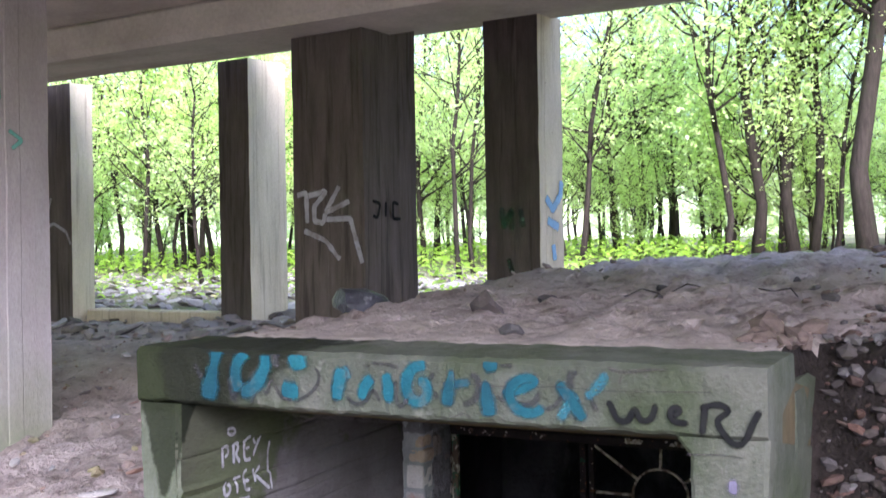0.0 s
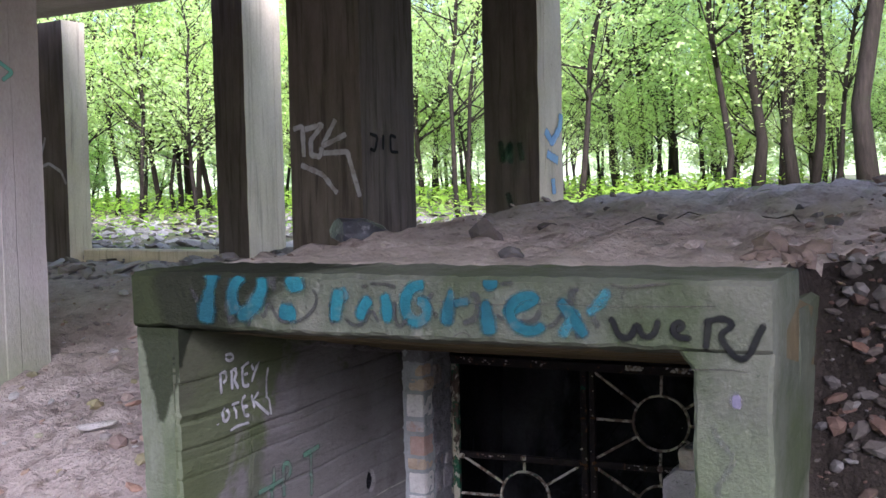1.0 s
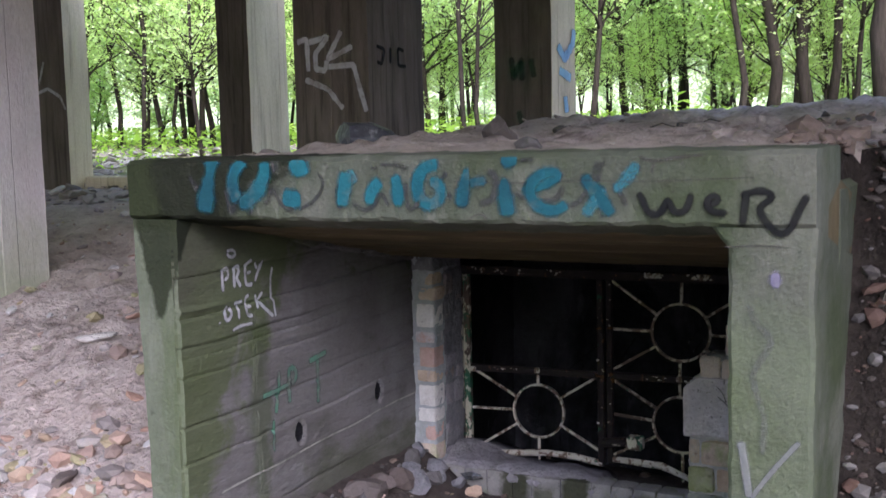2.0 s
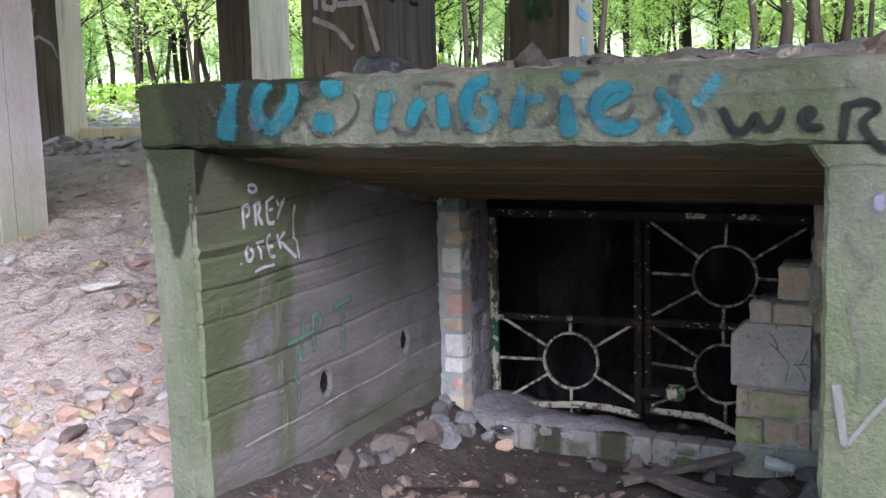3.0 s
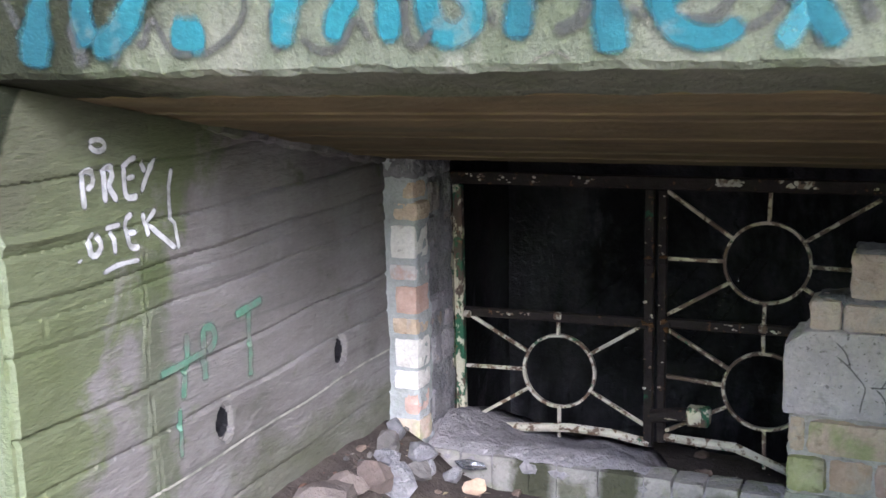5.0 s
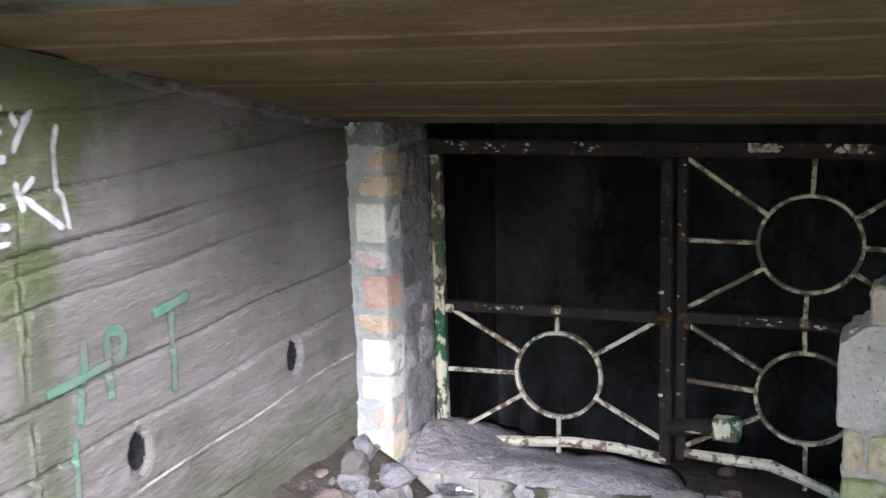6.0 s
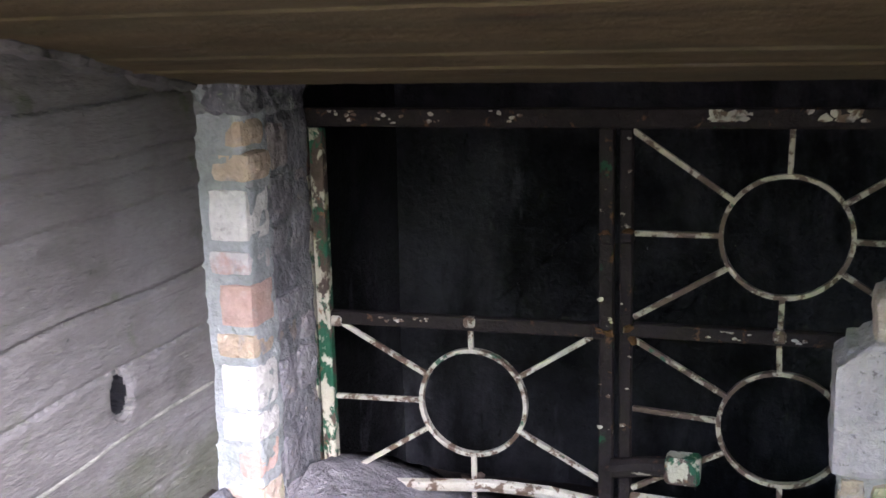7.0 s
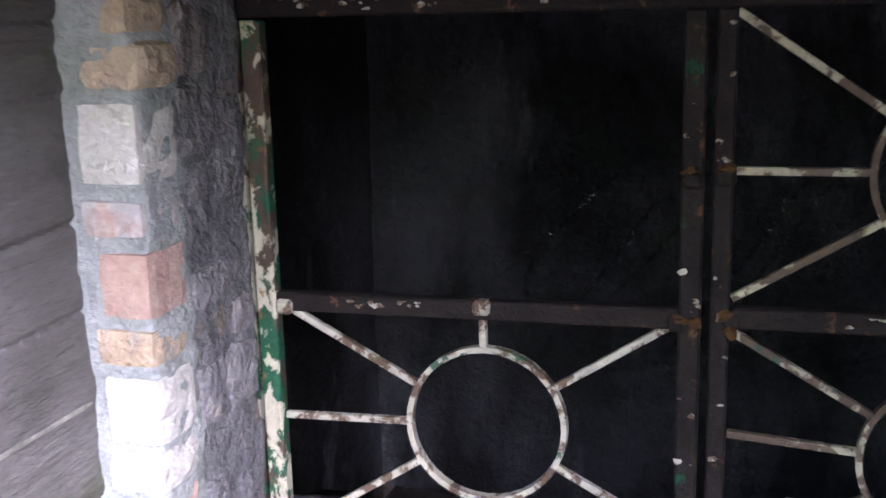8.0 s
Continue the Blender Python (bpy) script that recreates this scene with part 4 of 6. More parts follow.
for i in range(63):
    x = -2.492 + 1.245 * i / 62
    drop = 0.012 * noise.noise(Vector((x * 6, 2, 0)))
    rows.append([crust.verts.new((x, y + 0.014 * noise.fractal(Vector((x * 9, y * 9, 3)), 0.8, 2, 4), z + drop + (0.016 if 1 < j < 10 else 0.02) * noise.fractal(Vector((x * 8, y * 8, j * 0.2)), 0.7, 2, 4)
                                     - 0.065 * float(ease(5.10, 5.22, y) * ease(-2.38, -2.05, x)) - 0.08 * float(ease(5.06, 5.2, y) * ease(-1.82, -1.62, x)) - 0.03 * float(ease(-1.9, -1.4, x))
                                     + 0.05 * math.exp(-((x + 2.47) / 0.07) ** 2 - ((y - 5.22) / 0.12) ** 2))) for j, (y, z) in enumerate(PROFILE)])
for r0, r1 in zip(rows, rows[1:]):
    for j in range(len(PROFILE) - 1):
        crust.faces.new((r0[j], r1[j], r1[j + 1], r0[j + 1]))
part("mortar_crust", crust, M_SILLMORTAR, sill, "crumbling grey mortar", smooth=True)

# ---- gate ----
def bar(bm, a, b, w, d):
    """A flat bar from a to b (x, z) in the gate's plane, w wide and d deep."""
    (x0, z0), (x1, z1) = a, b
    L = math.hypot(x1 - x0, z1 - z0)
    geo = bmesh.ops.create_cube(bm, size=1.0)["verts"]
    m = Matrix.Translation(((x0 + x1) / 2, YG, (z0 + z1) / 2)) @ Matrix.Rotation(-math.atan2(z1 - z0, x1 - x0), 4, "Y") @ Matrix.Diagonal((L, d, w, 1))
    bmesh.ops.transform(bm, matrix=m, verts=geo)
    bmesh.ops.bevel(bm, geom=list({e for v in geo for e in v.link_edges}), offset=min(w, d) * 0.12, segments=1, affect="EDGES")
    return bm


def one_bar(name, parent, a, b, w, d, material, dy=0.0, label=""):
    ob = part(name, bar(bmesh.new(), a, b, w, d), material, parent, label)
    ob.location.y = dy
    return ob


def ring(parent, cx, cz, r, material, seed=0):
    bm = bmesh.new()
    n = 40
    loops = []
    for k in range(n):
        a = 2 * math.pi * k / n
        rr = r * (1 + 0.012 * math.sin(2 * a + seed))
        loops.append([bm.verts.new((cx + (rr + dr) * math.cos(a), YG + dy, cz + (rr + dr) * math.sin(a)))
                      for dr, dy in ((-0.005, -0.009), (0.005, -0.009), (0.005, 0.009), (-0.005, 0.009))])
    for p, q in zip(loops, loops[1:] + loops[:1]):
        for k in range(4):
            bm.faces.new((p[k], p[(k + 1) % 4], q[(k + 1) % 4], q[k]))
    return part("ring", bm, material, parent)


def spokes(parent, cx, cz, r, ends, material):
    for x, z in ends:
        a = math.atan2(z - cz, x - cx)
        one_bar("spoke", parent, (cx + r * math.cos(a), cz + r * math.sin(a)), (x, z), 0.0125, 0.013, material)


gate_surround = thing("iron_gateway", "rusted iron gate frame with flaking green and cream paint", "gate frame")
one_bar("top_bar", gate_surround, (-2.535, 0.842), (-0.95, 0.842), 0.046, 0.035, M_RUST)
one_bar("side_bar", gate_surround, (-2.497, -0.12), (-2.497, 0.815), 0.036, 0.030, M_FLAKE)
one_bar("side_bar", gate_surround, (-2.530, -0.10), (-2.530, 0.815), 0.012, 0.045, M_FLAKE, 0.012)
one_bar("side_bar", gate_surround, (-0.978, -0.12), (-0.978, 0.815), 0.042, 0.030, M_FLAKE)

leaf_l = thing("gate_leaf", "rusted gate leaf with open upper panel and sunburst ring below", "gate", "gate leaves")
one_bar("stile", leaf_l, (-1.762, -0.12), (-1.765, 0.818), 0.034, 0.028, M_RUST)
one_bar("rail", leaf_l, (-2.478, 0.328), (-1.78, 0.338), 0.034, 0.026, M_RUST)
ring(leaf_l, -2.100, 0.126, 0.137, M_CREAM)
spokes(leaf_l, -2.100, 0.126, 0.137, [(-2.462, 0.318), (-2.475, 0.112), (-2.45, -0.098), (-1.78, 0.332), (-1.775, -0.045)], M_CREAM)
spokes(leaf_l, -2.100, 0.126, 0.137, [(-2.103, 0.325), (-2.100, -0.13)], M_CREAM)
bent = tube(bmesh.new(), [(-2.35, YG - 0.01, -0.118), (-2.2, YG - 0.02, -0.098), (-2.05, YG - 0.02, -0.082), (-1.9, YG - 0.015, -0.085), (-1.76, YG, -0.11)], 0.017, 8)
part("bottom_rail", bent, M_CREAM, leaf_l, "bent bottom rail of cream paint")
for x, z in ((-2.462, 0.322), (-2.103, 0.336), (-1.782, 0.335), (-1.765, 0.56)):
    ob = part("weld_plate", quick_box(x - 0.016, x + 0.016, YG - 0.02, YG + 0.01, z - 0.014, z + 0.014, 0.006, 0.008), M_CREAM if x < -1.9 else M_RUST, leaf_l)

leaf_r = thing("gate_leaf", "rusted gate leaf with two sunburst rings, half behind bricks", "gate", "gate leaves")
one_bar("stile", leaf_r, (-1.716, -0.10), (-1.719, 0.818), 0.029, 0.028, M_RUST)
one_bar("rail", leaf_r, (-1.70, 0.345), (-1.0, 0.352), 0.034, 0.026, M_RUST)
ring(leaf_r, -1.366, 0.578, 0.139, M_RUSTCREAM, 1)
spokes(leaf_r, -1.366, 0.578, 0.139, [(-1.706, 0.814), (-1.70, 0.576), (-1.70, 0.375), (-1.02, 0.805), (-1.0, 0.568), (-1.03, 0.365)], M_RUSTCREAM)
spokes(leaf_r, -1.366, 0.578, 0.139, [(-1.361, 0.82), (-1.371, 0.36)], M_RUSTCREAM)
ring(leaf_r, -1.362, 0.128, 0.137, M_RUSTCREAM, 2)
spokes(leaf_r, -1.362, 0.128, 0.137, [(-1.70, 0.322), (-1.70, 0.15), (-1.70, -0.055), (-1.03, 0.325), (-1.02, -0.07)], M_RUSTCREAM)
spokes(leaf_r, -1.362, 0.128, 0.137, [(-1.372, 0.335), (-1.355, -0.15)], M_RUSTCREAM)
sag = tube(bmesh.new(), [(-1.70, YG - 0.01, -0.075), (-1.58, YG - 0.03, -0.072), (-1.45, YG - 0.03, -0.075), (-1.36, YG - 0.01, -0.115), (-1.26, YG, -0.155)], [0.014, 0.017, 0.018, 0.014, 0.016], 8)
part("bottom_rail", sag, M_CREAM, leaf_r, "torn and sagging cream bottom rail")
part("latch_tube", tube(bmesh.new(), [(-1.74, YG - 0.05, 0.012), (-1.66, YG - 0.055, 0.028), (-1.585, YG - 0.06, 0.036)], 0.024, 10), M_RUST, leaf_r, "rusty latch tube")
part("latch_plate", quick_box(-1.612, -1.532, YG - 0.088, YG - 0.03, 0.0, 0.066, 0.008, 0.003), M_FLAKE, leaf_r, "green and cream painted latch plate")
for x, z in ((-1.715, 0.565), (-1.371, 0.352), (-1.70, 0.345)):
    part("weld_plate", quick_box(x - 0.016, x + 0.016, YG - 0.02, YG + 0.01, z - 0.014, z + 0.014, 0.006, 0.008), M_RUST if x < -1.5 else M_CREAM, leaf_r)

M_WELD = surface("orange_rust_weld", (0.05, 0.024, 0.010), (0.11, 0.058, 0.024), 30, [(40, 0.58, 0.68, (0.30, 0.25, 0.18), 0.7, ONE)], bump=1.0, grain=90)
for root, x, z in ((leaf_l, -1.775, 0.338), (leaf_l, -1.752, 0.335), (leaf_l, -1.765, 0.575), (leaf_r, -1.712, 0.348), (leaf_r, -1.70, 0.325), (leaf_r, -1.716, 0.58)):
    part("weld", lump((0.017, 0.007, 0.015), int(1000 * abs(x + z)), 2, 1.2), M_WELD, root).location = (x, YG - 0.016, z)
rf = random.Random(44)
for root, x0, x1, z0, z1, count in ((gate_surround, -2.45, -1.95, 0.828, 0.86, 26), (gate_surround, -1.52, -1.2, 0.835, 0.862, 34), (leaf_l, -2.45, -2.0, 0.325, 0.345, 12),
                                    (leaf_r, -1.66, -1.3, 0.34, 0.36, 14), (leaf_l, -1.775, -1.755, -0.05, 0.8, 4), (leaf_r, -1.726, -1.71, -0.05, 0.8, 5)):
    bm = bmesh.new()
    cx = rf.uniform(x0, x1)
    for q in range(count):
        if q % 6 == 0:
            cx = rf.uniform(x0, x1)
        px, pz, pr = min(max(cx + rf.gauss(0, 0.03), x0), x1), rf.uniform(z0, z1), rf.uniform(0.003, 0.009) * (2.0 if x0 == -1.52 else 1.0)
        vs = [bm.verts.new((px + pr * rf.uniform(0.6, 1.4) * math.cos(t), YG - 0.0195 - 0.0006 * (q % 5), min(max(pz + 0.7 * pr * rf.uniform(0.5, 1.3) * math.sin(t), z0), z1)))
              for t in (0, -0.9, -1.9, -2.8, -3.7, -4.7, -5.5)]
        bm.faces.new(vs)
    tagged(part("paint_residue", bm, M_CREAM, root), "flakes of cream paint", kind="stuff")

# ---- writing and paint ----
def on_front(u, v, lift):
    return (u, YF - 0.0065 - lift, min(v, Z_TOP - 0.014))


def on_left(u, v, lift):
    return (XL + board_offset(u, v) + 0.0055 + lift, u, v)


def stroke(parent, name, material, place, width, *pts):
    return part(name, ribbon(bmesh.new(), pts, width, place), material, parent)


blue = thing("blue_graffiti", "blue sprayed letters across the concrete lintel", "graffiti")


def b(name, *pts):
    part(name, ribbon(bmesh.new(), [(u, v, 1.22 * wide) for u, v, wide in pts], 1.0, on_front), M_BLUE, blue)


def thin_b(name, *pts):
    part(name, ribbon(bmesh.new(), [(u, v, 1.22 * wide) for u, v, wide in pts], 1.0, on_front), M_THINBLUE, blue, "thinly sprayed blue stroke")


b("digit", (-2.437, 1.48, 0.07), (-2.44, 1.451, 0.062), (-2.448, 1.411, 0.038), (-2.465, 1.36, 0.068), (-2.473, 1.315, 0.09), (-2.479, 1.275, 0.068))
b("digit", (-2.299, 1.466, 0.059), (-2.341, 1.429, 0.05), (-2.358, 1.374, 0.047), (-2.331, 1.315, 0.061))
b("digit", (-2.218, 1.457, 0.051), (-2.217, 1.407, 0.047), (-2.25, 1.353, 0.059), (-2.301, 1.311, 0.06), (-2.335, 1.319, 0.039))
b("colon_dot", (-2.12, 1.462, 0.036), (-2.08, 1.442, 0.081), (-2.068, 1.419, 0.083), (-2.065, 1.399, 0.045))
b("colon_dot", (-2.153, 1.333, 0.036), (-2.135, 1.33, 0.071), (-2.11, 1.329, 0.077), (-2.087, 1.328, 0.07), (-2.069, 1.33, 0.032))
b("letter", (-1.898, 1.423, 0.05), (-1.9, 1.383, 0.061), (-1.911, 1.339, 0.051), (-1.915, 1.301, 0.039))
b("letter", (-1.897, 1.419, 0.043), (-1.868, 1.404, 0.039), (-1.873, 1.372, 0.029))
b("letter", (-1.768, 1.392, 0.041), (-1.798, 1.367, 0.046), (-1.814, 1.335, 0.046), (-1.815, 1.306, 0.036))
b("letter", (-1.721, 1.41, 0.037), (-1.711, 1.373, 0.045), (-1.707, 1.334, 0.046), (-1.71, 1.302, 0.034))
b("letter", (-1.562, 1.44, 0.035), (-1.601, 1.437, 0.045), (-1.632, 1.41, 0.049), (-1.643, 1.372, 0.051), (-1.634, 1.33, 0.051), (-1.596, 1.309, 0.043), (-1.561, 1.329, 0.041), (-1.551, 1.363, 0.038), (-1.575, 1.388, 0.038), (-1.602, 1.382, 0.031))
b("letter", (-1.47, 1.43, 0.022), (-1.472, 1.404, 0.026), (-1.481, 1.366, 0.042), (-1.487, 1.329, 0.055), (-1.487, 1.301, 0.037))
b("letter", (-1.469, 1.376, 0.029), (-1.429, 1.386, 0.03), (-1.398, 1.387, 0.024))
b("letter_dot", (-1.36, 1.45, 0.021), (-1.348, 1.449, 0.052), (-1.331, 1.448, 0.063), (-1.313, 1.447, 0.051), (-1.301, 1.446, 0.021))
b("letter", (-1.348, 1.401, 0.024), (-1.348, 1.368, 0.036), (-1.341, 1.328, 0.059), (-1.336, 1.298, 0.059), (-1.334, 1.278, 0.034))
b("letter", (-1.294, 1.353, 0.038), (-1.242, 1.366, 0.034), (-1.189, 1.388, 0.032), (-1.166, 1.404, 0.029), (-1.192, 1.414, 0.03), (-1.239, 1.402, 0.035), (-1.27, 1.37, 0.041), (-1.259, 1.324, 0.04), (-1.212, 1.298, 0.036), (-1.168, 1.301, 0.034), (-1.145, 1.327, 0.026))
b("letter", (-1.107, 1.404, 0.028), (-1.077, 1.37, 0.042), (-1.045, 1.329, 0.044), (-1.012, 1.283, 0.033))
thin_b("letter", (-1.036, 1.37, 0.031), (-1.067, 1.332, 0.033), (-1.099, 1.282, 0.035))
thin_b("letter", (-1.014, 1.354, 0.027), (-0.974, 1.387, 0.034), (-0.951, 1.418, 0.035), (-0.944, 1.439, 0.021))
dark = thing("black_graffiti", "faded black cursive letters on the lintel", "graffiti")


def k(name, width, *pts):
    stroke(dark, name, M_BLACK, on_front, width * 1.2, *pts)


k("letter", 0.02, (-0.945, 1.35), (-0.931, 1.344), (-0.914, 1.29), (-0.876, 1.288), (-0.855, 1.343), (-0.842, 1.293), (-0.804, 1.298), (-0.79, 1.355))
k("letter", 0.02, (-0.76, 1.313), (-0.71, 1.328), (-0.726, 1.354), (-0.753, 1.336), (-0.747, 1.298), (-0.691, 1.297))
k("letter", 0.02, (-0.645, 1.353), (-0.655, 1.261))
k("letter", 0.02, (-0.664, 1.343), (-0.603, 1.361), (-0.568, 1.34), (-0.619, 1.312), (-0.588, 1.264), (-0.556, 1.235), (-0.531, 1.251), (-0.512, 1.303), (-0.487, 1.349))


def ghost(name, *pts):
    part(name, ribbon(bmesh.new(), pts, 1.0, on_front), M_GHOST, dark)


ghost("letter", (-2.546, 1.413, 0.019), (-2.527, 1.388, 0.025), (-2.505, 1.352, 0.027))
ghost("letter", (-2.381, 1.367, 0.039), (-2.369, 1.327, 0.043), (-2.354, 1.275, 0.04))
ghost("letter", (-2.288, 1.295, 0.048), (-2.267, 1.283, 0.034))
ghost("letter", (-2.228, 1.326, 0.019), (-2.215, 1.303, 0.019), (-2.191, 1.372, 0.017), (-2.174, 1.341, 0.017), (-2.149, 1.299, 0.019), (-2.098, 1.295, 0.016))
ghost("letter", (-2.01, 1.418, 0.016), (-1.983, 1.395, 0.017), (-1.991, 1.355, 0.017), (-2.029, 1.318, 0.016), (-2.089, 1.291, 0.014))
ghost("letter", (-2.17, 1.47, 0.055), (-2.182, 1.433, 0.046), (-2.156, 1.406, 0.019))
ghost("letter", (-1.933, 1.376, 0.029), (-1.927, 1.332, 0.026), (-1.924, 1.291, 0.022))
ghost("letter", (-1.88, 1.321, 0.015), (-1.843, 1.291, 0.017), (-1.796, 1.302, 0.017), (-1.769, 1.356, 0.018), (-1.754, 1.331, 0.02), (-1.739, 1.302, 0.016))
ghost("letter", (-1.679, 1.387, 0.02), (-1.683, 1.33, 0.02), (-1.666, 1.286, 0.019), (-1.626, 1.33, 0.017))
ghost("letter", (-1.795, 1.439, 0.033), (-1.792, 1.417, 0.033))
ghost("letter", (-1.779, 1.438, 0.015), (-1.698, 1.435, 0.014), (-1.666, 1.423, 0.023))
ghost("letter", (-1.532, 1.415, 0.022), (-1.556, 1.388, 0.02))
ghost("letter", (-1.53, 1.357, 0.02), (-1.526, 1.322, 0.025))
ghost("letter", (-1.407, 1.409, 0.029), (-1.375, 1.412, 0.029), (-1.374, 1.375, 0.026), (-1.382, 1.328, 0.024), (-1.433, 1.315, 0.029))
ghost("letter", (-1.304, 1.446, 0.016), (-1.27, 1.446, 0.022), (-1.248, 1.451, 0.022))
ghost("letter", (-1.242, 1.331, 0.02), (-1.202, 1.322, 0.023), (-1.168, 1.34, 0.024), (-1.161, 1.375, 0.021))
ghost("letter", (-1.148, 1.311, 0.018), (-1.115, 1.32, 0.018), (-1.087, 1.361, 0.019))
ghost("letter", (-1.053, 1.445, 0.028), (-1.062, 1.414, 0.033), (-1.059, 1.38, 0.038))
ghost("letter", (-1.053, 1.433, 0.022), (-1.028, 1.432, 0.021))
ghost("letter", (-0.995, 1.363, 0.024), (-0.989, 1.332, 0.025), (-0.97, 1.313, 0.019))
ghost("letter", (-1.048, 1.307, 0.015), (-1.044, 1.278, 0.015))
ghost("letter", (-1.315, 1.351, 0.015), (-1.28, 1.328, 0.018))
white = thing("white_graffiti", "small white painted words on the passage wall", "graffiti")


def w(name, width, *pts):
    stroke(white, name, M_WHITE, on_left, width * 1.25, *pts)


w("letter", 0.014, (3.528, 1.11), (3.555, 1.122), (3.594, 1.106), (3.578, 1.087), (3.539, 1.091), (3.528, 1.11))
w("letter_p", 0.017, (3.511, 0.958), (3.508, 1.055), (3.551, 1.043), (3.543, 1.009), (3.512, 1.005))
w("letter_r", 0.017, (3.579, 0.964), (3.58, 1.058), (3.615, 1.043), (3.603, 1.014), (3.585, 1.01), (3.62, 0.963))
w("letter_e", 0.016, (3.693, 1.063), (3.65, 1.06), (3.644, 0.968), (3.693, 0.971))
w("letter_e", 0.014, (3.65, 1.016), (3.689, 1.019))
w("letter_y", 0.016, (3.713, 1.061), (3.723, 1.018))
w("letter_y", 0.016, (3.763, 1.059), (3.699, 0.974))
w("slash", 0.014, (3.827, 1.029), (3.807, 0.989), (3.806, 0.924), (3.821, 0.815))
w("dot", 0.018, (3.475, 0.855), (3.479, 0.845))
w("letter_o", 0.016, (3.532, 0.908), (3.517, 0.899), (3.504, 0.858), (3.529, 0.845), (3.556, 0.883), (3.532, 0.908))
w("letter_t", 0.014, (3.564, 0.909), (3.624, 0.912))
w("letter_t", 0.016, (3.591, 0.908), (3.589, 0.843))
w("letter_e", 0.016, (3.675, 0.93), (3.64, 0.928), (3.637, 0.85), (3.68, 0.849))
w("letter_e", 0.014, (3.636, 0.887), (3.674, 0.887))
w("letter_k", 0.016, (3.709, 0.934), (3.712, 0.863))
w("letter_k", 0.016, (3.76, 0.933), (3.715, 0.898), (3.811, 0.82))
w("underline", 0.012, (3.543, 0.808), (3.596, 0.82), (3.677, 0.818))
teal = thing("teal_graffiti", "faded teal sprayed strokes on the passage wall", "graffiti")
for wide, pts in ((0.024, [(4.042, 0.592), (4.10, 0.600), (4.183, 0.611)]), (0.022, [(4.11, 0.60), (4.113, 0.50), (4.107, 0.394)]), (0.024, [(3.905, 0.44), (3.902, 0.595), (3.950, 0.585), (3.955, 0.54), (3.908, 0.522)]),
                  (0.022, [(3.836, 0.60), (3.83, 0.52), (3.80, 0.42)]), (0.020, [(3.716, 0.512), (3.80, 0.516), (3.917, 0.529)]), (0.018, [(3.79, 0.41), (3.775, 0.27)])):
    stroke(teal, "stroke", M_TEAL, on_left, 1.4 * wide, *pts)
for k_seam, (z0, z1, wid, y0, y1) in enumerate([(0.204, 0.262, 0.006, 3.45, 4.955)]):
    seam = ribbon(bmesh.new(), [(y0 + (y1 - y0) * q / 8, z0 + (z1 - z0) * q / 8 + 0.004 * math.sin(q * 2.2)) for q in range(9)], wid, on_left)
    tagged(part("lime_seam", seam, M_LIME), "pale lime ridge along a board joint", "wall seam", kind="structure")
pale = thing("pale_paint_mark", "pale grey brushed tick and curl on the concrete post", "graffiti")
stroke(pale, "tick", M_TICK, on_front, 0.028, (-0.657, 0.681), (-0.645, 0.605), (-0.632, 0.515))
stroke(pale, "tick", M_TICK, on_front, 0.018, (-0.632, 0.515), (-0.575, 0.60), (-0.50, 0.695))
stroke(pale, "curl", M_PALE, on_front, 0.022, (-0.637, 1.055), (-0.628, 1.01), (-0.60, 0.985), (-0.572, 0.957), (-0.60, 0.91), (-0.63, 0.862), (-0.612, 0.80), (-0.593, 0.75), (-0.60, 0.64))
lintel_crack = thing("lintel_crack", "thin dark cracks in the weathered lintel", "crack")
for wide, pts in ((0.011, [(-0.945, 1.454), (-0.905, 1.437), (-0.86, 1.442), (-0.80, 1.452), (-0.75, 1.455)]), (0.007, [(-0.89, 1.437), (-0.905, 1.418), (-0.90, 1.40)]),
                  (0.004, [(-1.52, 1.384), (-1.3, 1.379), (-1.1, 1.387), (-0.95, 1.381), (-0.62, 1.392)]), (0.006, [(-1.47, 1.268), (-1.445, 1.284), (-1.42, 1.292), (-1.40, 1.270)]),
                  (0.006, [(XR - 0.01, 1.205), (-0.60, 1.212), (-0.53, 1.206)])):
    stroke(lintel_crack, "crack", M_SOOT, on_front, wide, *pts)
lilac = thing("lilac_paint_spot", "lilac spray spot on the concrete post", "graffiti")
stroke(lilac, "stroke", M_LILAC, on_front, 0.05, (-0.59, 1.12), (-0.55, 1.122))

# ---- viaduct ----
Z_DECK = 3.76


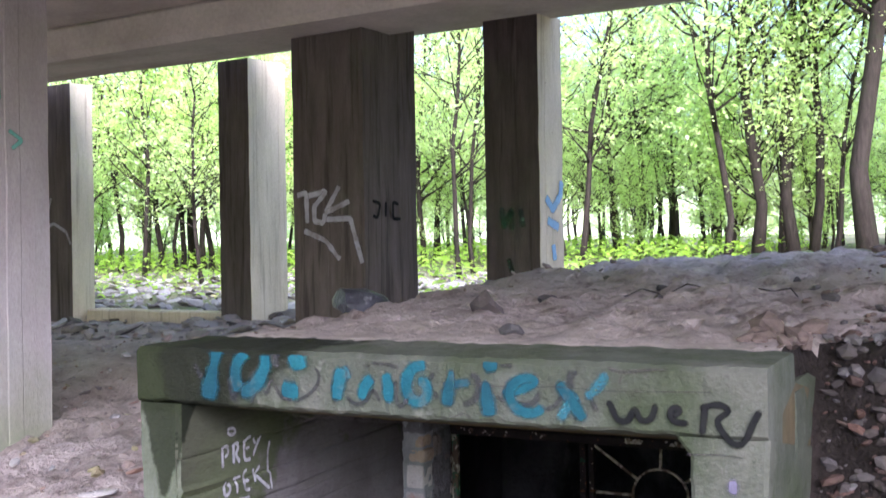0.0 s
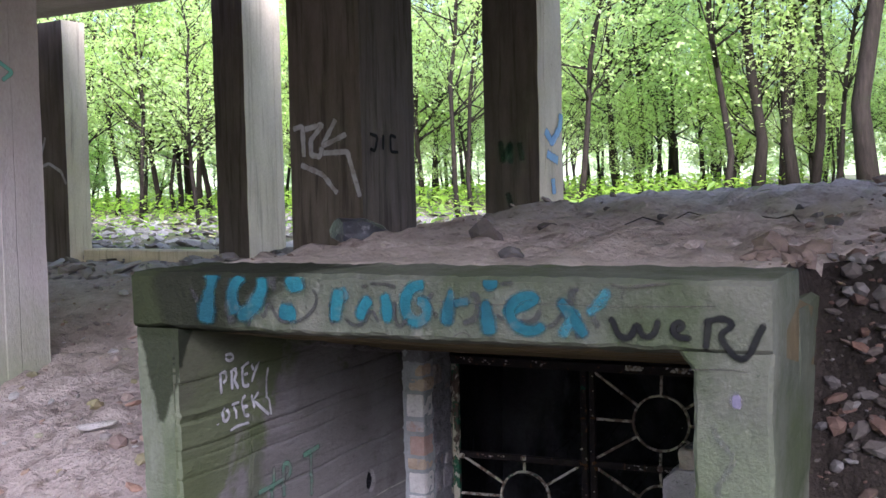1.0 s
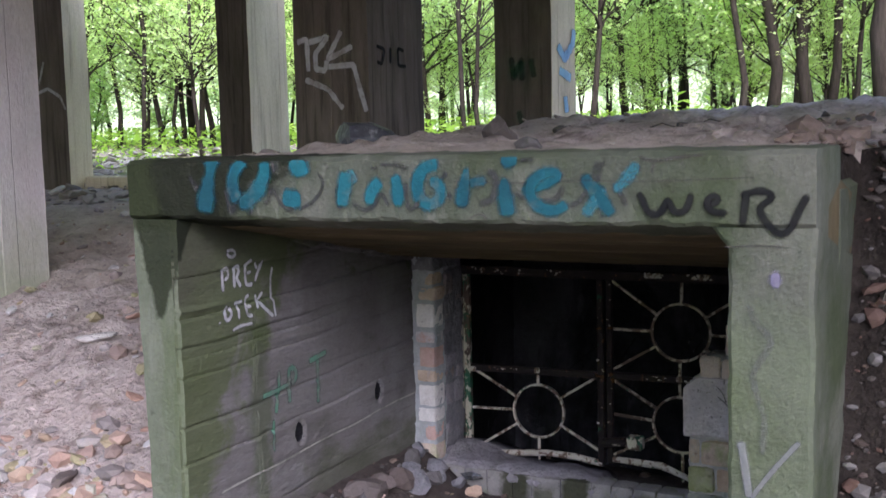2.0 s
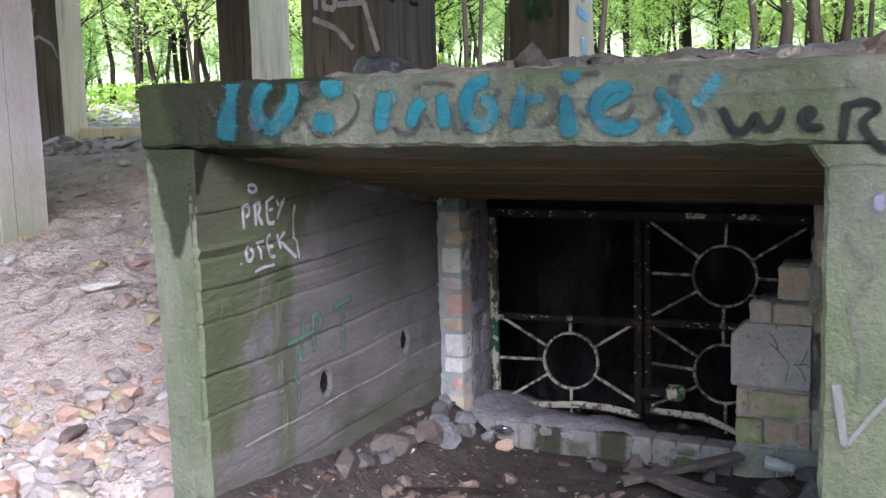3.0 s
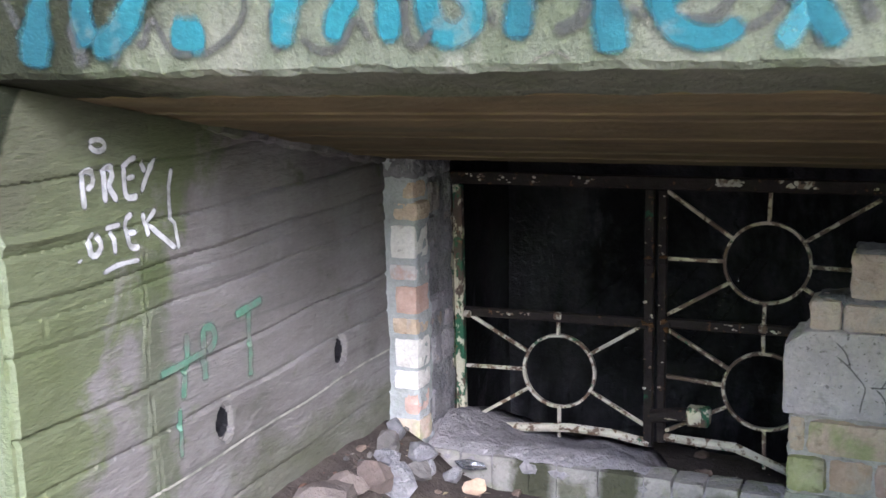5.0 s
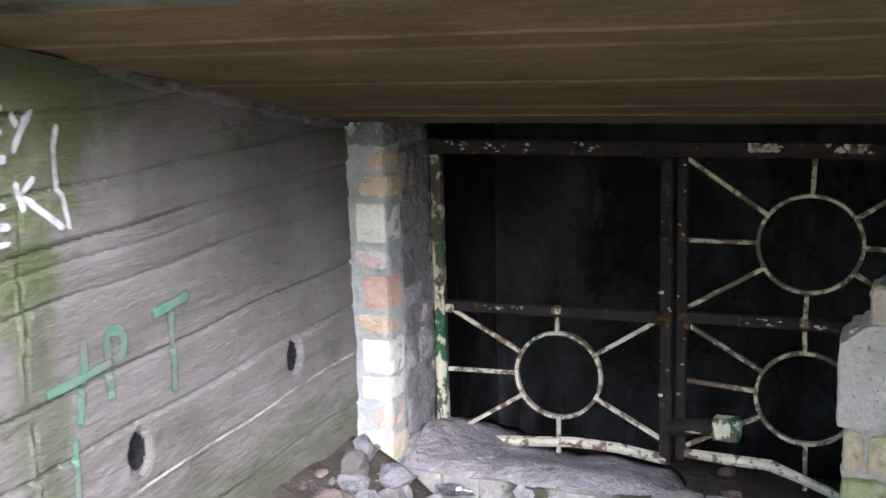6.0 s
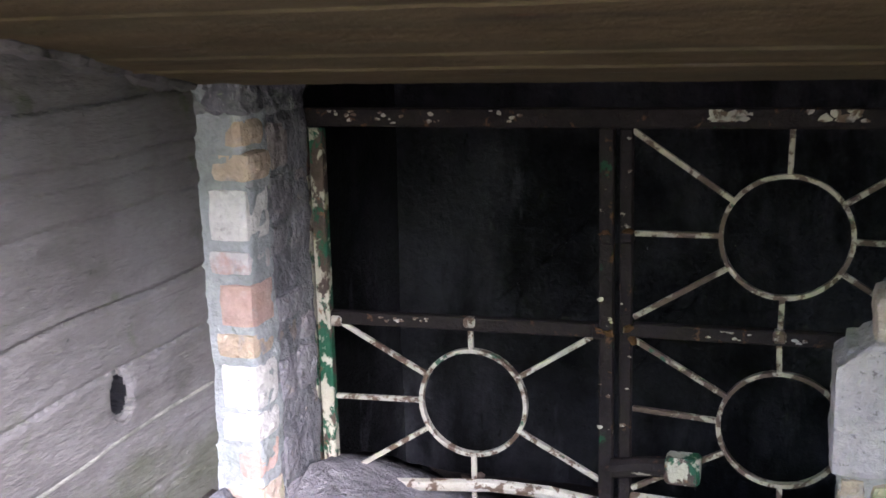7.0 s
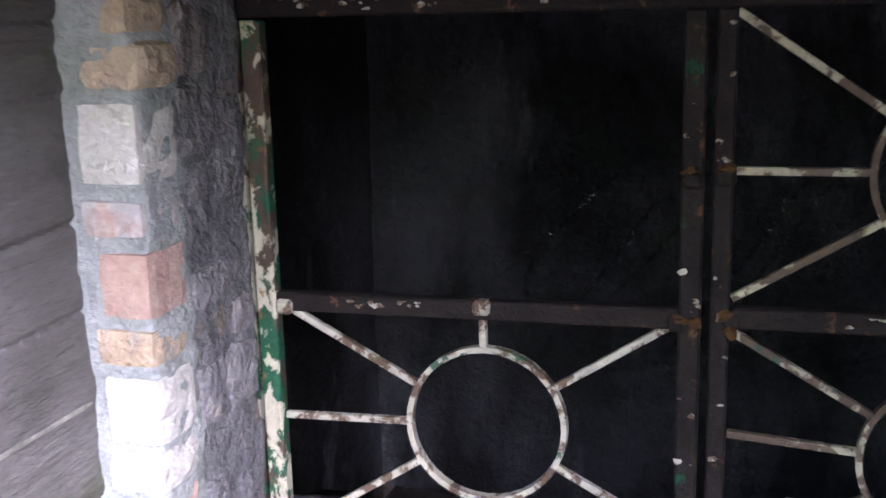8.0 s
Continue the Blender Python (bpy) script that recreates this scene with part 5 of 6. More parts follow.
def pillar(K, w_front, depth, z0, label, lit_side=True, pale=M_PALELIT):
    """A shuttered concrete pillar; K is the corner nearest the path."""
    root = thing("viaduct_pillar", label, "pillar", "viaduct pillars", (K[0], K[1], z0))
    root.rotation_euler.z = radians(-6.6)
    bm = bmesh.new()
    h = Z_DECK + 0.02 - z0
    ring_p = []
    nb = max(4, round(w_front / 0.11))
    for s in range(nb):
        d = 0.004 * math.sin(s * 5.1)
        ring_p += [(-w_front + w_front * s / nb, d), (-w_front + w_front * (s + 0.93) / nb, d)]
    ns = max(4, round(depth / 0.11))
    for s in range(ns):
        d = -0.004 * math.sin(s * 4.3)
        ring_p += [(d, depth * s / ns), (d, depth * (s + 0.93) / ns)]
    ring_p += [(0, depth), (-w_front, depth)]
    rows = []
    for j in range(25):
        z = h * j / 24
        rows.append([bm.verts.new((x + 0.006 * noise.noise(Vector((x * 4, y * 4 + K[0], z * 3))), y + 0.006 * noise.noise(Vector((x * 4, y * 4, z * 3 + 9))), z)) for x, y in ring_p])
    n = len(ring_p)
    for r0, r1 in zip(rows, rows[1:]):
        for q in range(n):
            bm.faces.new((r0[q], r0[(q + 1) % n], r1[(q + 1) % n], r1[q]))
    bm.faces.new(rows[-1])
    # right-hand faces take the paler material, standing in for daylight on them
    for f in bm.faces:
        if lit_side and f.calc_center_median().x > -0.02:
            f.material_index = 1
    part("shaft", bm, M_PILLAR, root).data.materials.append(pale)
    return root


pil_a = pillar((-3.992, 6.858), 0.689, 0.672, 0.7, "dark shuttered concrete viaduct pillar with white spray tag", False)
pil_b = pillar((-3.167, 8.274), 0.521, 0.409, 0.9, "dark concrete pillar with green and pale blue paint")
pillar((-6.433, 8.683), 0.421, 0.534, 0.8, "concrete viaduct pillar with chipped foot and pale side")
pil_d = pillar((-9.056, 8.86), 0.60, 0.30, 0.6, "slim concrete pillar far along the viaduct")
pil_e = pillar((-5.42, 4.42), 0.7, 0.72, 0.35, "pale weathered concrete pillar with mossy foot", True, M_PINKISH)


def tag_face(parent, name, label, material, side, width, strokes_uv, z0):
    for pts in strokes_uv:
        place = (lambda u, v, lift: (u, -0.012 - lift, v - z0)) if side == "front" else (lambda u, v, lift: (0.012 + lift, u, v - z0))
        part(name, ribbon(bmesh.new(), pts, width, place), material, parent, label)


tag_face(pil_a, "spray_tag", "white spray tag", M_TAG, "front", 0.055,
         [[(-0.65, 2.26), (-0.55, 2.28), (-0.54, 2.04)], [(-0.56, 2.25), (-0.35, 2.28), (-0.47, 2.17), (-0.47, 2.06), (-0.38, 2.04), (-0.36, 2.12)],
          [(-0.22, 2.32), (-0.36, 2.12), (-0.12, 2.2)], [(-0.36, 2.07), (-0.12, 2.07), (-0.06, 1.88), (-0.01, 1.73)], [(-0.58, 1.99), (-0.36, 1.91), (-0.22, 1.76)]], 0.7)
tag_face(pil_a, "black_tag", "black spray letters", M_BLACK, "side", 0.03,
         [[(0.08, 2.2), (0.18, 2.18), (0.14, 2.07), (0.08, 2.09)], [(0.25, 2.2), (0.24, 2.08)], [(0.42, 2.18), (0.34, 2.2), (0.34, 2.07), (0.44, 2.07)]], 0.7)
tag_face(pil_b, "blue_paint", "pale blue spray paint", M_SKYBLUE, "side", 0.09,
         [[(0.08, 2.25), (0.2, 2.15), (0.34, 2.28), (0.36, 2.4)], [(0.1, 2.06), (0.3, 2.0)], [(0.2, 1.86), (0.22, 1.72)]], 0.9)
tag_face(pil_b, "green_paint", "dark green spray paint", M_DARKGREEN, "front", 0.06,
         [[(-0.36, 2.18), (-0.34, 2.0), (-0.26, 2.16), (-0.26, 1.98)], [(-0.18, 2.16), (-0.15, 2.0)], [(-0.3, 1.75), (-0.26, 1.62)]], 0.9)

tag_face(pil_d, "spray_arc", "pale sprayed arc", M_TAG, "front", 0.05, [[(-0.5, 2.15), (-0.3, 2.2), (-0.08, 2.1), (0.0, 1.95)], [(-0.45, 2.25), (-0.34, 2.5)]], 0.6)
tag_face(pil_e, "teal_arrow", "small mint green sprayed arrow", M_MINT, "side", 0.035, [[(0.42, 2.62), (0.52, 2.56), (0.44, 2.5)], [(0.34, 3.0), (0.36, 2.8)]], 0.35)
# Near edge and right end are unseen, placed for the shade they cast.
bm = bmesh.new()
box(bm, -30, 4.5, 0.1, 8.5, Z_DECK, Z_DECK + 0.35, 0.02, 0.0, 0)
deck = part("viaduct_deck", bm, M_DECK)
deck.rotation_euler.z = radians(-0.8)
tagged(deck, "wide concrete viaduct deck overhead", "bridge deck", kind="structure")
bm = bmesh.new()
box(bm, -30, 4.4, 6.1, 6.9, Z_DECK - 0.28, Z_DECK + 0.02, 0.05)
beam = part("deck_beam", bm, M_DECK)
beam.rotation_euler.z = radians(-3.5)
beam.location = (0, 0.1, 0)
tagged(beam, "shallow concrete beam under the viaduct deck", "beam", kind="structure")

# ---- trees ----
def tree_meshes(seed, height, girth, lean, first_leaf, leaves, leaf_size, limbs):
    rnd = random.Random(seed)
    bm = bmesh.new()
    tips = []
    pts, radii = [], []
    n = 9
    p = Vector((0, 0, -0.15))
    bend = Vector((lean * rnd.uniform(-1, 1), lean * rnd.uniform(-1, 1), 0))
    for i in range(n):
        pts.append(p.copy())
        radii.append(girth * (1.25 if i == 0 else 1) * (1 - 0.85 * i / (n - 1)) + 0.008)
        p = p + Vector((rnd.uniform(-0.13, 0.13) * height / 6, rnd.uniform(-0.13, 0.13) * height / 6, height / (n - 1))) + bend * height / (n - 1) * (0.4 + 0.1 * i)
    tube(bm, pts, radii, 7)
    for q in range(limbs):
        i = rnd.randint(2, n - 2)
        a = pts[i].lerp(pts[i + 1], rnd.random())
        ang = rnd.uniform(0, 2 * math.pi)
        L = height * rnd.uniform(0.16, 0.34) * (1.1 - 0.5 * i / n)
        d = Vector((math.cos(ang), math.sin(ang), rnd.uniform(0.3, 1.1))).normalized()
        seg = [a]
        for s in range(4):
            d = (d + Vector((rnd.uniform(-0.3, 0.3), rnd.uniform(-0.3, 0.3), rnd.uniform(-0.1, 0.25)))).normalized()
            seg.append(seg[-1] + d * L / 4)
        r0 = radii[i] * 0.5
        tube(bm, seg, [r0 * (1 - 0.2 * s) for s in range(5)], 5)
        tips += [(seg[k], 0.32 * L) for k in (2, 3, 4)]
        for s in range(3):
            e = seg[rnd.randint(1, 4)]
            d2 = (d + Vector((rnd.uniform(-1, 1), rnd.uniform(-1, 1), rnd.uniform(-0.4, 0.6)))).normalized()
            f = e + d2 * L * 0.45
            tube(bm, [e, e.lerp(f, 0.5) + Vector((0, 0, 0.03)), f], [r0 * 0.4, r0 * 0.28, r0 * 0.12], 4)
            tips.append((f, 0.3 * L))
    trunk = mesh_from("trunk", bm, M_BARK, True)
    verts, faces = [], []
    tips = [t for t in tips if t[0].z > first_leaf] or tips
    while len(faces) < leaves:
        c, spread = rnd.choice(tips)
        spray = Vector((rnd.gauss(0, 1), rnd.gauss(0, 1), rnd.gauss(0, 0.55))) * spread
        run = Vector((rnd.gauss(0, 1), rnd.gauss(0, 1), rnd.gauss(0, 0.3))).normalized()
        for s in range(rnd.randint(4, 9)):
            o = c + spray + run * s * leaf_size * 0.7 + Vector((rnd.gauss(0, 1), rnd.gauss(0, 1), rnd.gauss(0, 1))) * leaf_size * 0.4
            u = Vector((rnd.gauss(0, 1), rnd.gauss(0, 1), rnd.gauss(0, 0.5))).normalized()
            v = u.cross(Vector((rnd.gauss(0, 0.5), rnd.gauss(0, 0.5), 1))).normalized()
            a = leaf_size * rnd.uniform(0.6, 1.2)
            base = len(verts)
            verts += [o - u * a * 0.5, o + v * a * 0.27 + Vector((0, 0, a * 0.05)), o + u * a * 0.5, o - v * a * 0.27 + Vector((0, 0, a * 0.05))]
            faces.append((base, base + 1, base + 2, base + 3))
    me = bpy.data.meshes.new("crown")
    me.from_pydata([tuple(v) for v in verts], [], faces)
    me.materials.append(M_LEAF)
    return trunk, me


def make_tree(kind, label, meshes, cat="tree"):
    root = thing(kind, label, cat, "woodland trees" if cat == "tree" else "woodland shrubs")
    for name, me in zip(("trunk", "crown"), meshes):
        ob = new(name, me)
        ob.parent = root
    return root


TREES = [make_tree("tree", lab, tree_meshes(s, h, g, ln, fl, lv, ls, lm)) for s, h, g, ln, fl, lv, ls, lm, lab in (
    (11, 8.5, 0.065, 0.03, 1.2, 6500, 0.095, 26, "slender woodland tree in fresh green leaf"),
    (12, 9.5, 0.10, 0.03, 2.2, 6500, 0.10, 28, "tall grey-barked woodland tree in green leaf"),
    (13, 6.5, 0.04, 0.06, 0.8, 5200, 0.085, 24, "thin young tree with light green leaves"),
    (14, 7.0, 0.05, 0.16, 1.0, 5200, 0.09, 24, "leaning thin tree with light green leaves"))]
SHRUBS = [make_tree("shrub", lab, tree_meshes(s, h, g, 0.12, 0.25, lv, 0.07, lm), "shrub") for s, h, g, lv, lm, lab in (
    (21, 3.4, 0.03, 4800, 34, "leafy woodland shrub with bare lower stems"),
    (22, 2.2, 0.022, 3800, 28, "low woodland shrub in bright leaf"),
    (23, 4.6, 0.035, 5400, 38, "tall straggly shrub with pale green leaves"))]


def plant(src, x, y, turn, size, first=[]):
    m = Matrix.Translation((x, y, ground_height(x, y) - 0.05)) @ Matrix.Rotation(turn, 4, "Z")
    if src not in first:
        first.append(src)
        src.matrix_basis = m
        src.scale = (size, size, size)
        return src
    ob = copy_thing(src, m)
    ob.scale = (size, size, size)
    return ob


# trees that stand out one by one: bearing from the path's start (degrees left of y), distance, kind, size
for bear, dist, kind, size in ((40.3, 21, 0, 1.0), (8.4, 16.5, 1, 0.9), (7.7, 16.9, 0, 1.05), (9.1, 17.5, 3, 1.0), (10.4, 16.2, 1, 0.85), (12.0, 15.8, 2, 1.15),
                               (4.8, 15.0, 1, 1.25), (3.8, 15.5, 1, 1.0), (6.6, 17.0, 3, 0.8), (19.5, 15.5, 3, 0.85), (26.0, 14.4, 2, 0.8), (25.2, 15.0, 2, 0.75),
                               (44.0, 20.0, 2, 1.0), (42.8, 17.5, 2, 0.85), (45.5, 23, 0, 1.0), (24.0, 19, 0, 1.0), (16.5, 20, 0, 0.9), (14.6, 24, 1, 1.0), (1.5, 18, 0, 1.0), (-2, 16, 1, 1.0)):
    a = radians(bear)
    plant(TREES[kind], -dist * math.sin(a), 0.2 + dist * math.cos(a), bear * 7.3, size)
rnd = random.Random(77)
count = 0
while count < 30:
    a, dist = radians(rnd.uniform(-28, 72)), rnd.uniform(20, 60)
    x, y = -dist * math.sin(a), dist * math.cos(a)
    if y < 12.5:
        continue
    plant(rnd.choice(TREES), x, y, rnd.uniform(0, 6.3), rnd.uniform(0.75, 1.25))
    count += 1
count = 0
while count < 190:
    a, dist = radians(rnd.uniform(-15, 60)), rnd.uniform(14.5, 40)
    x, y = -dist * math.sin(a), dist * math.cos(a)
    if y < 12.0 or dist < 15 + 3 * rnd.random():
        continue
    plant(rnd.choice(SHRUBS), x, y, rnd.uniform(0, 6.3), rnd.uniform(0.75, 1.5))
    count += 1
count = 0
while count < 36:
    a, dist = radians(rnd.uniform(-8, 52)), rnd.uniform(15.5, 28)
    x, y = -dist * math.sin(a), dist * math.cos(a)
    if y < 12.5:
        continue
    plant(TREES[rnd.choice((2, 3))], x, y, rnd.uniform(0, 6.3), rnd.uniform(0.45, 0.75))
    count += 1
# unseen woods beside and behind the path
for i in range(26):
    a, dist = radians(75 + i * 8.2), rnd.uniform(38, 62)
    plant(rnd.choice(TREES), -dist * math.sin(a), dist * math.cos(a), rnd.uniform(0, 6.3), rnd.uniform(0.8, 1.3))
# nearer unseen trees and shrubs, added to block low light into the passage
for i in range(40):
    a, dist = radians(98 + i * 4.1), rnd.uniform(12, 24)
    plant(rnd.choice(TREES), -dist * math.sin(a), dist * math.cos(a), rnd.uniform(0, 6.3), rnd.uniform(0.9, 1.2))
for i in range(36):
    a, dist = radians(100 + i * 4.5), rnd.uniform(11, 20)
    plant(rnd.choice(SHRUBS), -dist * math.sin(a), dist * math.cos(a), rnd.uniform(0, 6.3), rnd.uniform(1.0, 1.6))

# far woods closing the distance
bm = bmesh.new()
prev = None
for i in range(121):
    a = 2 * math.pi * i / 120
    r = 75
    h = 9.0 + 1.6 * math.sin(i * 2.3) + 1.2 * math.sin(i * 0.9)
    cur = [bm.verts.new((r * math.cos(a), r * math.sin(a), z)) for z in (-1, h)]
    if prev:
        bm.faces.new((prev[0], cur[0], cur[1], prev[1]))
    prev = cur
M_FAR = surface("distant_foliage", (0.296, 0.390, 0.187), (0.484, 0.562, 0.343), 0.5, [(0.6, 0.52, 0.66, (0.290, 0.392, 0.174), 0.7, (1, 1, 0.6)), (1.6, 0.62, 0.74, (0.159, 0.188, 0.109), 0.6, (1, 1, 0.3))], grain=3)
tagged(part("backdrop", bm, M_FAR), "distant green woodland", "woodland", kind="structure")


# ---- ground cover and rubble ----
def scatter(name, label, category, material, n, area, size, seed, flat=0.5, leafy=False, up=0.0):
    """Many small pieces lying on the ground, in one mesh."""
    rnd = random.Random(seed)
    verts, faces = [], []
    ico = bmesh.new()
    bmesh.ops.create_icosphere(ico, subdivisions=1, radius=1.1)
    ball = [v.co.copy() for v in ico.verts]
    tris = [tuple(v.index for v in f.verts) for f in ico.faces]
    ico.free()
    made = 0
    while made < n:
        x, y = area(rnd)
        z = (floor_height if XL < x < XR and y > 3.2 else ground_height)(x, y)
        s = size[0] + (size[1] - size[0]) * rnd.random() ** 2.5
        base = len(verts)
        turn = Matrix.Rotation(rnd.uniform(0, 6.3), 3, "Z") @ Matrix.Rotation(rnd.uniform(-0.5, 0.5), 3, "X") @ Matrix.Rotation(rnd.uniform(-0.5, 0.5), 3, "Y")
        if leafy:
            h = up * rnd.random()
            u, v = turn @ Vector((s, 0, rnd.uniform(-0.3, 0.5) * s)), turn @ Vector((0, s * 0.45, 0))
            o = Vector((x, y, z + 0.01 + h))
            verts += [tuple(o - u), tuple(o + v + Vector((0, 0, s * 0.2))), tuple(o + u), tuple(o - v + Vector((0, 0, s * 0.15)))]
            faces.append((base, base + 1, base + 2, base + 3))
        else:
            dims = Vector((s, s * rnd.uniform(0.5, 0.9), s * flat * rnd.uniform(0.5, 1.2)))
            for c in ball:
                q = Vector((c.x * dims.x, c.y * dims.y, c.z * dims.z)) * rnd.uniform(0.72, 1.12)
                verts.append(tuple(turn @ q + Vector((x, y, z + dims.z * 0.35))))
            faces += [tuple(base + i for i in f) for f in tris]
        made += 1
    me = bpy.data.meshes.new(name)
    me.from_pydata(verts, [], faces)
    me.materials.append(material)
    return tagged(new(name, me), label, category, kind="stuff")


def near_left(r):
    return (-2.87 - abs(r.gauss(0, 0.75)), r.gauss(2.72, 0.55))


def wide_left(r):
    return (r.uniform(-7.5, -2.9), r.uniform(3.0, 9))


def right_bank(r):
    return (-0.45 + abs(r.gauss(0, 0.95)), r.gauss(3.6, 0.42))


def passage(r):
    return (r.uniform(-2.6, -0.72), r.uniform(3.3, 4.96))


def left_foot(r):
    return (-2.6 + abs(r.gauss(0, 0.11)), r.uniform(3.4, 4.95))


def right_foot(r):
    return (-0.74 - abs(r.gauss(0, 0.25)), r.uniform(4.0, 4.95))


def mound(r):
    return (r.uniform(-2.8, 3.5), 3.74 + 5.5 * r.random() ** 1.5)


def crest(r):
    return (r.uniform(-2.0, 2.5), r.gauss(8.9, 0.55))


def clod_line(r):
    return (-0.5 - 1.9 * r.random() ** 1.2, 4.0 + abs(r.gauss(0, 0.22)))


def far_left(r):
    return (r.uniform(-13, -4.2), r.uniform(7.8, 13.5))


def woods(r):
    return (r.uniform(-22, 7), r.uniform(10.2, 26))


scatter("rubble", "brick and stone rubble over sandy ground", "rubble", M_RUBBLE, 2400, near_left, (0.008, 0.085), 1)
scatter("gravel", "scattered small stones on bare soil", "gravel", M_RUBBLE, 1300, wide_left, (0.005, 0.032), 2)
scatter("loose_stones", "brick bits and pale stones on trodden sand", "stones", M_RUBBLE, 420, wide_left, (0.015, 0.075), 21, 0.45)
M_BANKRUBBLE = surface("earthy_bank_stones", (0.082, 0.068, 0.058), (0.136, 0.119, 0.105), 14, [], bump=0.6, grain=60,
                       islands=[(0.136, 0.126, 0.116), (0.051, 0.041, 0.034), (0.129, 0.071, 0.051), (0.082, 0.068, 0.060), (0.190, 0.180, 0.170), (0.061, 0.049, 0.041), (0.102, 0.095, 0.092)])
scatter("bank_rubble", "stones and brick bits in the earth bank", "rubble", M_BANKRUBBLE, 3600, right_bank, (0.008, 0.055), 3, 0.6)
scatter("floor_debris", "small chips and twigs on the passage floor", "debris", M_EARTHRUBBLE, 260, passage, (0.004, 0.018), 4, 0.35)
scatter("foot_rubble", "broken mortar and stones along the wall foot", "rubble", M_EARTHRUBBLE, 170, left_foot, (0.006, 0.026), 5)
scatter("foot_rubble", "broken brick and stones below the brick wall", "rubble", M_EARTHRUBBLE, 160, right_foot, (0.008, 0.035), 6)
scatter("mound_stones", "small stones and clods on the sandy mound", "stones", M_CLOD, 1500, mound, (0.005, 0.04), 7, 0.4)
scatter("earth_clods", "dark earth clods along the edge of the mound", "clods", M_CLOD, 260, clod_line, (0.008, 0.08), 14, 0.6)
scatter("crest_clods", "dark clods and stones along the crest of the mound", "clods", M_CLOD, 240, crest, (0.02, 0.10), 15, 0.5)
scatter("stone_heap", "dark stones and litter beyond the pillars", "stones", M_FIELD, 2600, far_left, (0.03, 0.17), 8, 0.28)
scatter("leaf_litter", "dry leaves scattered over the wood floor", "leaves", M_LITTER, 5000, woods, (0.03, 0.08), 9, leafy=True)
scatter("fallen_leaves", "dry yellow-brown leaves on the rubble", "leaves", M_LITTER, 260, near_left, (0.012, 0.035), 10, leafy=True)
scatter("fallen_leaves", "dry bits of leaf on the passage floor", "leaves", M_LITTER, 160, passage, (0.006, 0.02), 12, leafy=True)
scatter("woodland_herbs", "low bright green herbs covering the wood floor", "undergrowth", M_HERB, 26000, woods, (0.03, 0.09), 11, leafy=True, up=0.35)


def boulder(name, label, x, y, size, seed, material, z=None, turn=0.0, cat="stone"):
    ob = part(name, lump(size, seed, 2, 0.5), material)
    base = z if z is not None else ((floor_height if XL < x < XR and 3.2 < y < 5 else ground_height)(x, y))
    ob.matrix_basis = pose(x, y, base + size[2] * 0.35, 0, 0, turn)
    return tagged(ob, label, cat, "loose stones")


boulder("stone", "flat grey stone lying on sand", -4.14, 4.34, (0.13, 0.06, 0.035), 31, M_WARMMORTAR, None, 50)
boulder("stone", "reddish block of stone on the mound", -2.09, 4.85, (0.12, 0.09, 0.10), 32, M_STONE, ground_height(-2.09, 4.85))
boulder("stone", "brown-red lump at the edge of the mound", -1.62, 4.1, (0.06, 0.05, 0.045), 33, M_STONE, ground_height(-1.62, 4.1))
boulder("stone", "brown clod at the edge of the mound", -0.95, 4.35, (0.06, 0.05, 0.04), 34, M_SAND, ground_height(-0.95, 4.35))
boulder("stone", "rough grey stone at the wall foot", -2.46, 4.56, (0.09, 0.12, 0.085), 35, M_STONE, None, 30)
boulder("stone", "rough grey stone against the jamb", -2.44, 4.86, (0.065, 0.07, 0.06), 36, M_GREYMORTAR)
boulder("stone", "grey shard at the wall foot", -2.50, 4.25, (0.05, 0.10, 0.05), 37, M_STONE, None, 20)
boulder("brick_piece", "broken brown-red brick below the sill", -2.27, 4.88, (0.06, 0.045, 0.045), 38, M_BROWNBRICK, None, 15, "brick")
boulder("stone", "small grey stone on the passage floor", -1.80, 4.82, (0.045, 0.04, 0.045), 39, M_STONE)
boulder("stone", "cement lump below the broken bricks", -1.02, 4.72, (0.10, 0.08, 0.06), 41, M_STONE)
boulder("stone", "cement lump below the broken bricks", -0.86, 4.55, (0.10, 0.09, 0.07), 42, M_STONE, None, 40)
boulder("brick_piece", "broken orange brick by the wall foot", -2.50, 4.34, (0.05, 0.08, 0.04), 43, M_REDBRICK, None, 60, "brick")
boulder("brick_piece", "broken red brick among rubble", -2.98, 3.18, (0.07, 0.05, 0.045), 44, M_REDBRICK, None, 25, "brick")
boulder("brick_piece", "broken red brick among rubble", -3.35, 3.35, (0.05, 0.045, 0.04), 45, M_REDBRICK, None, 70, "brick")
boulder("stone", "pale stone among rubble", -3.22, 3.15, (0.07, 0.05, 0.04), 46, M_BLOCK, None, 10)
boulder("stone", "grey stone among rubble", -3.5, 3.5, (0.06, 0.09, 0.05), 47, M_STONE, None, 10)
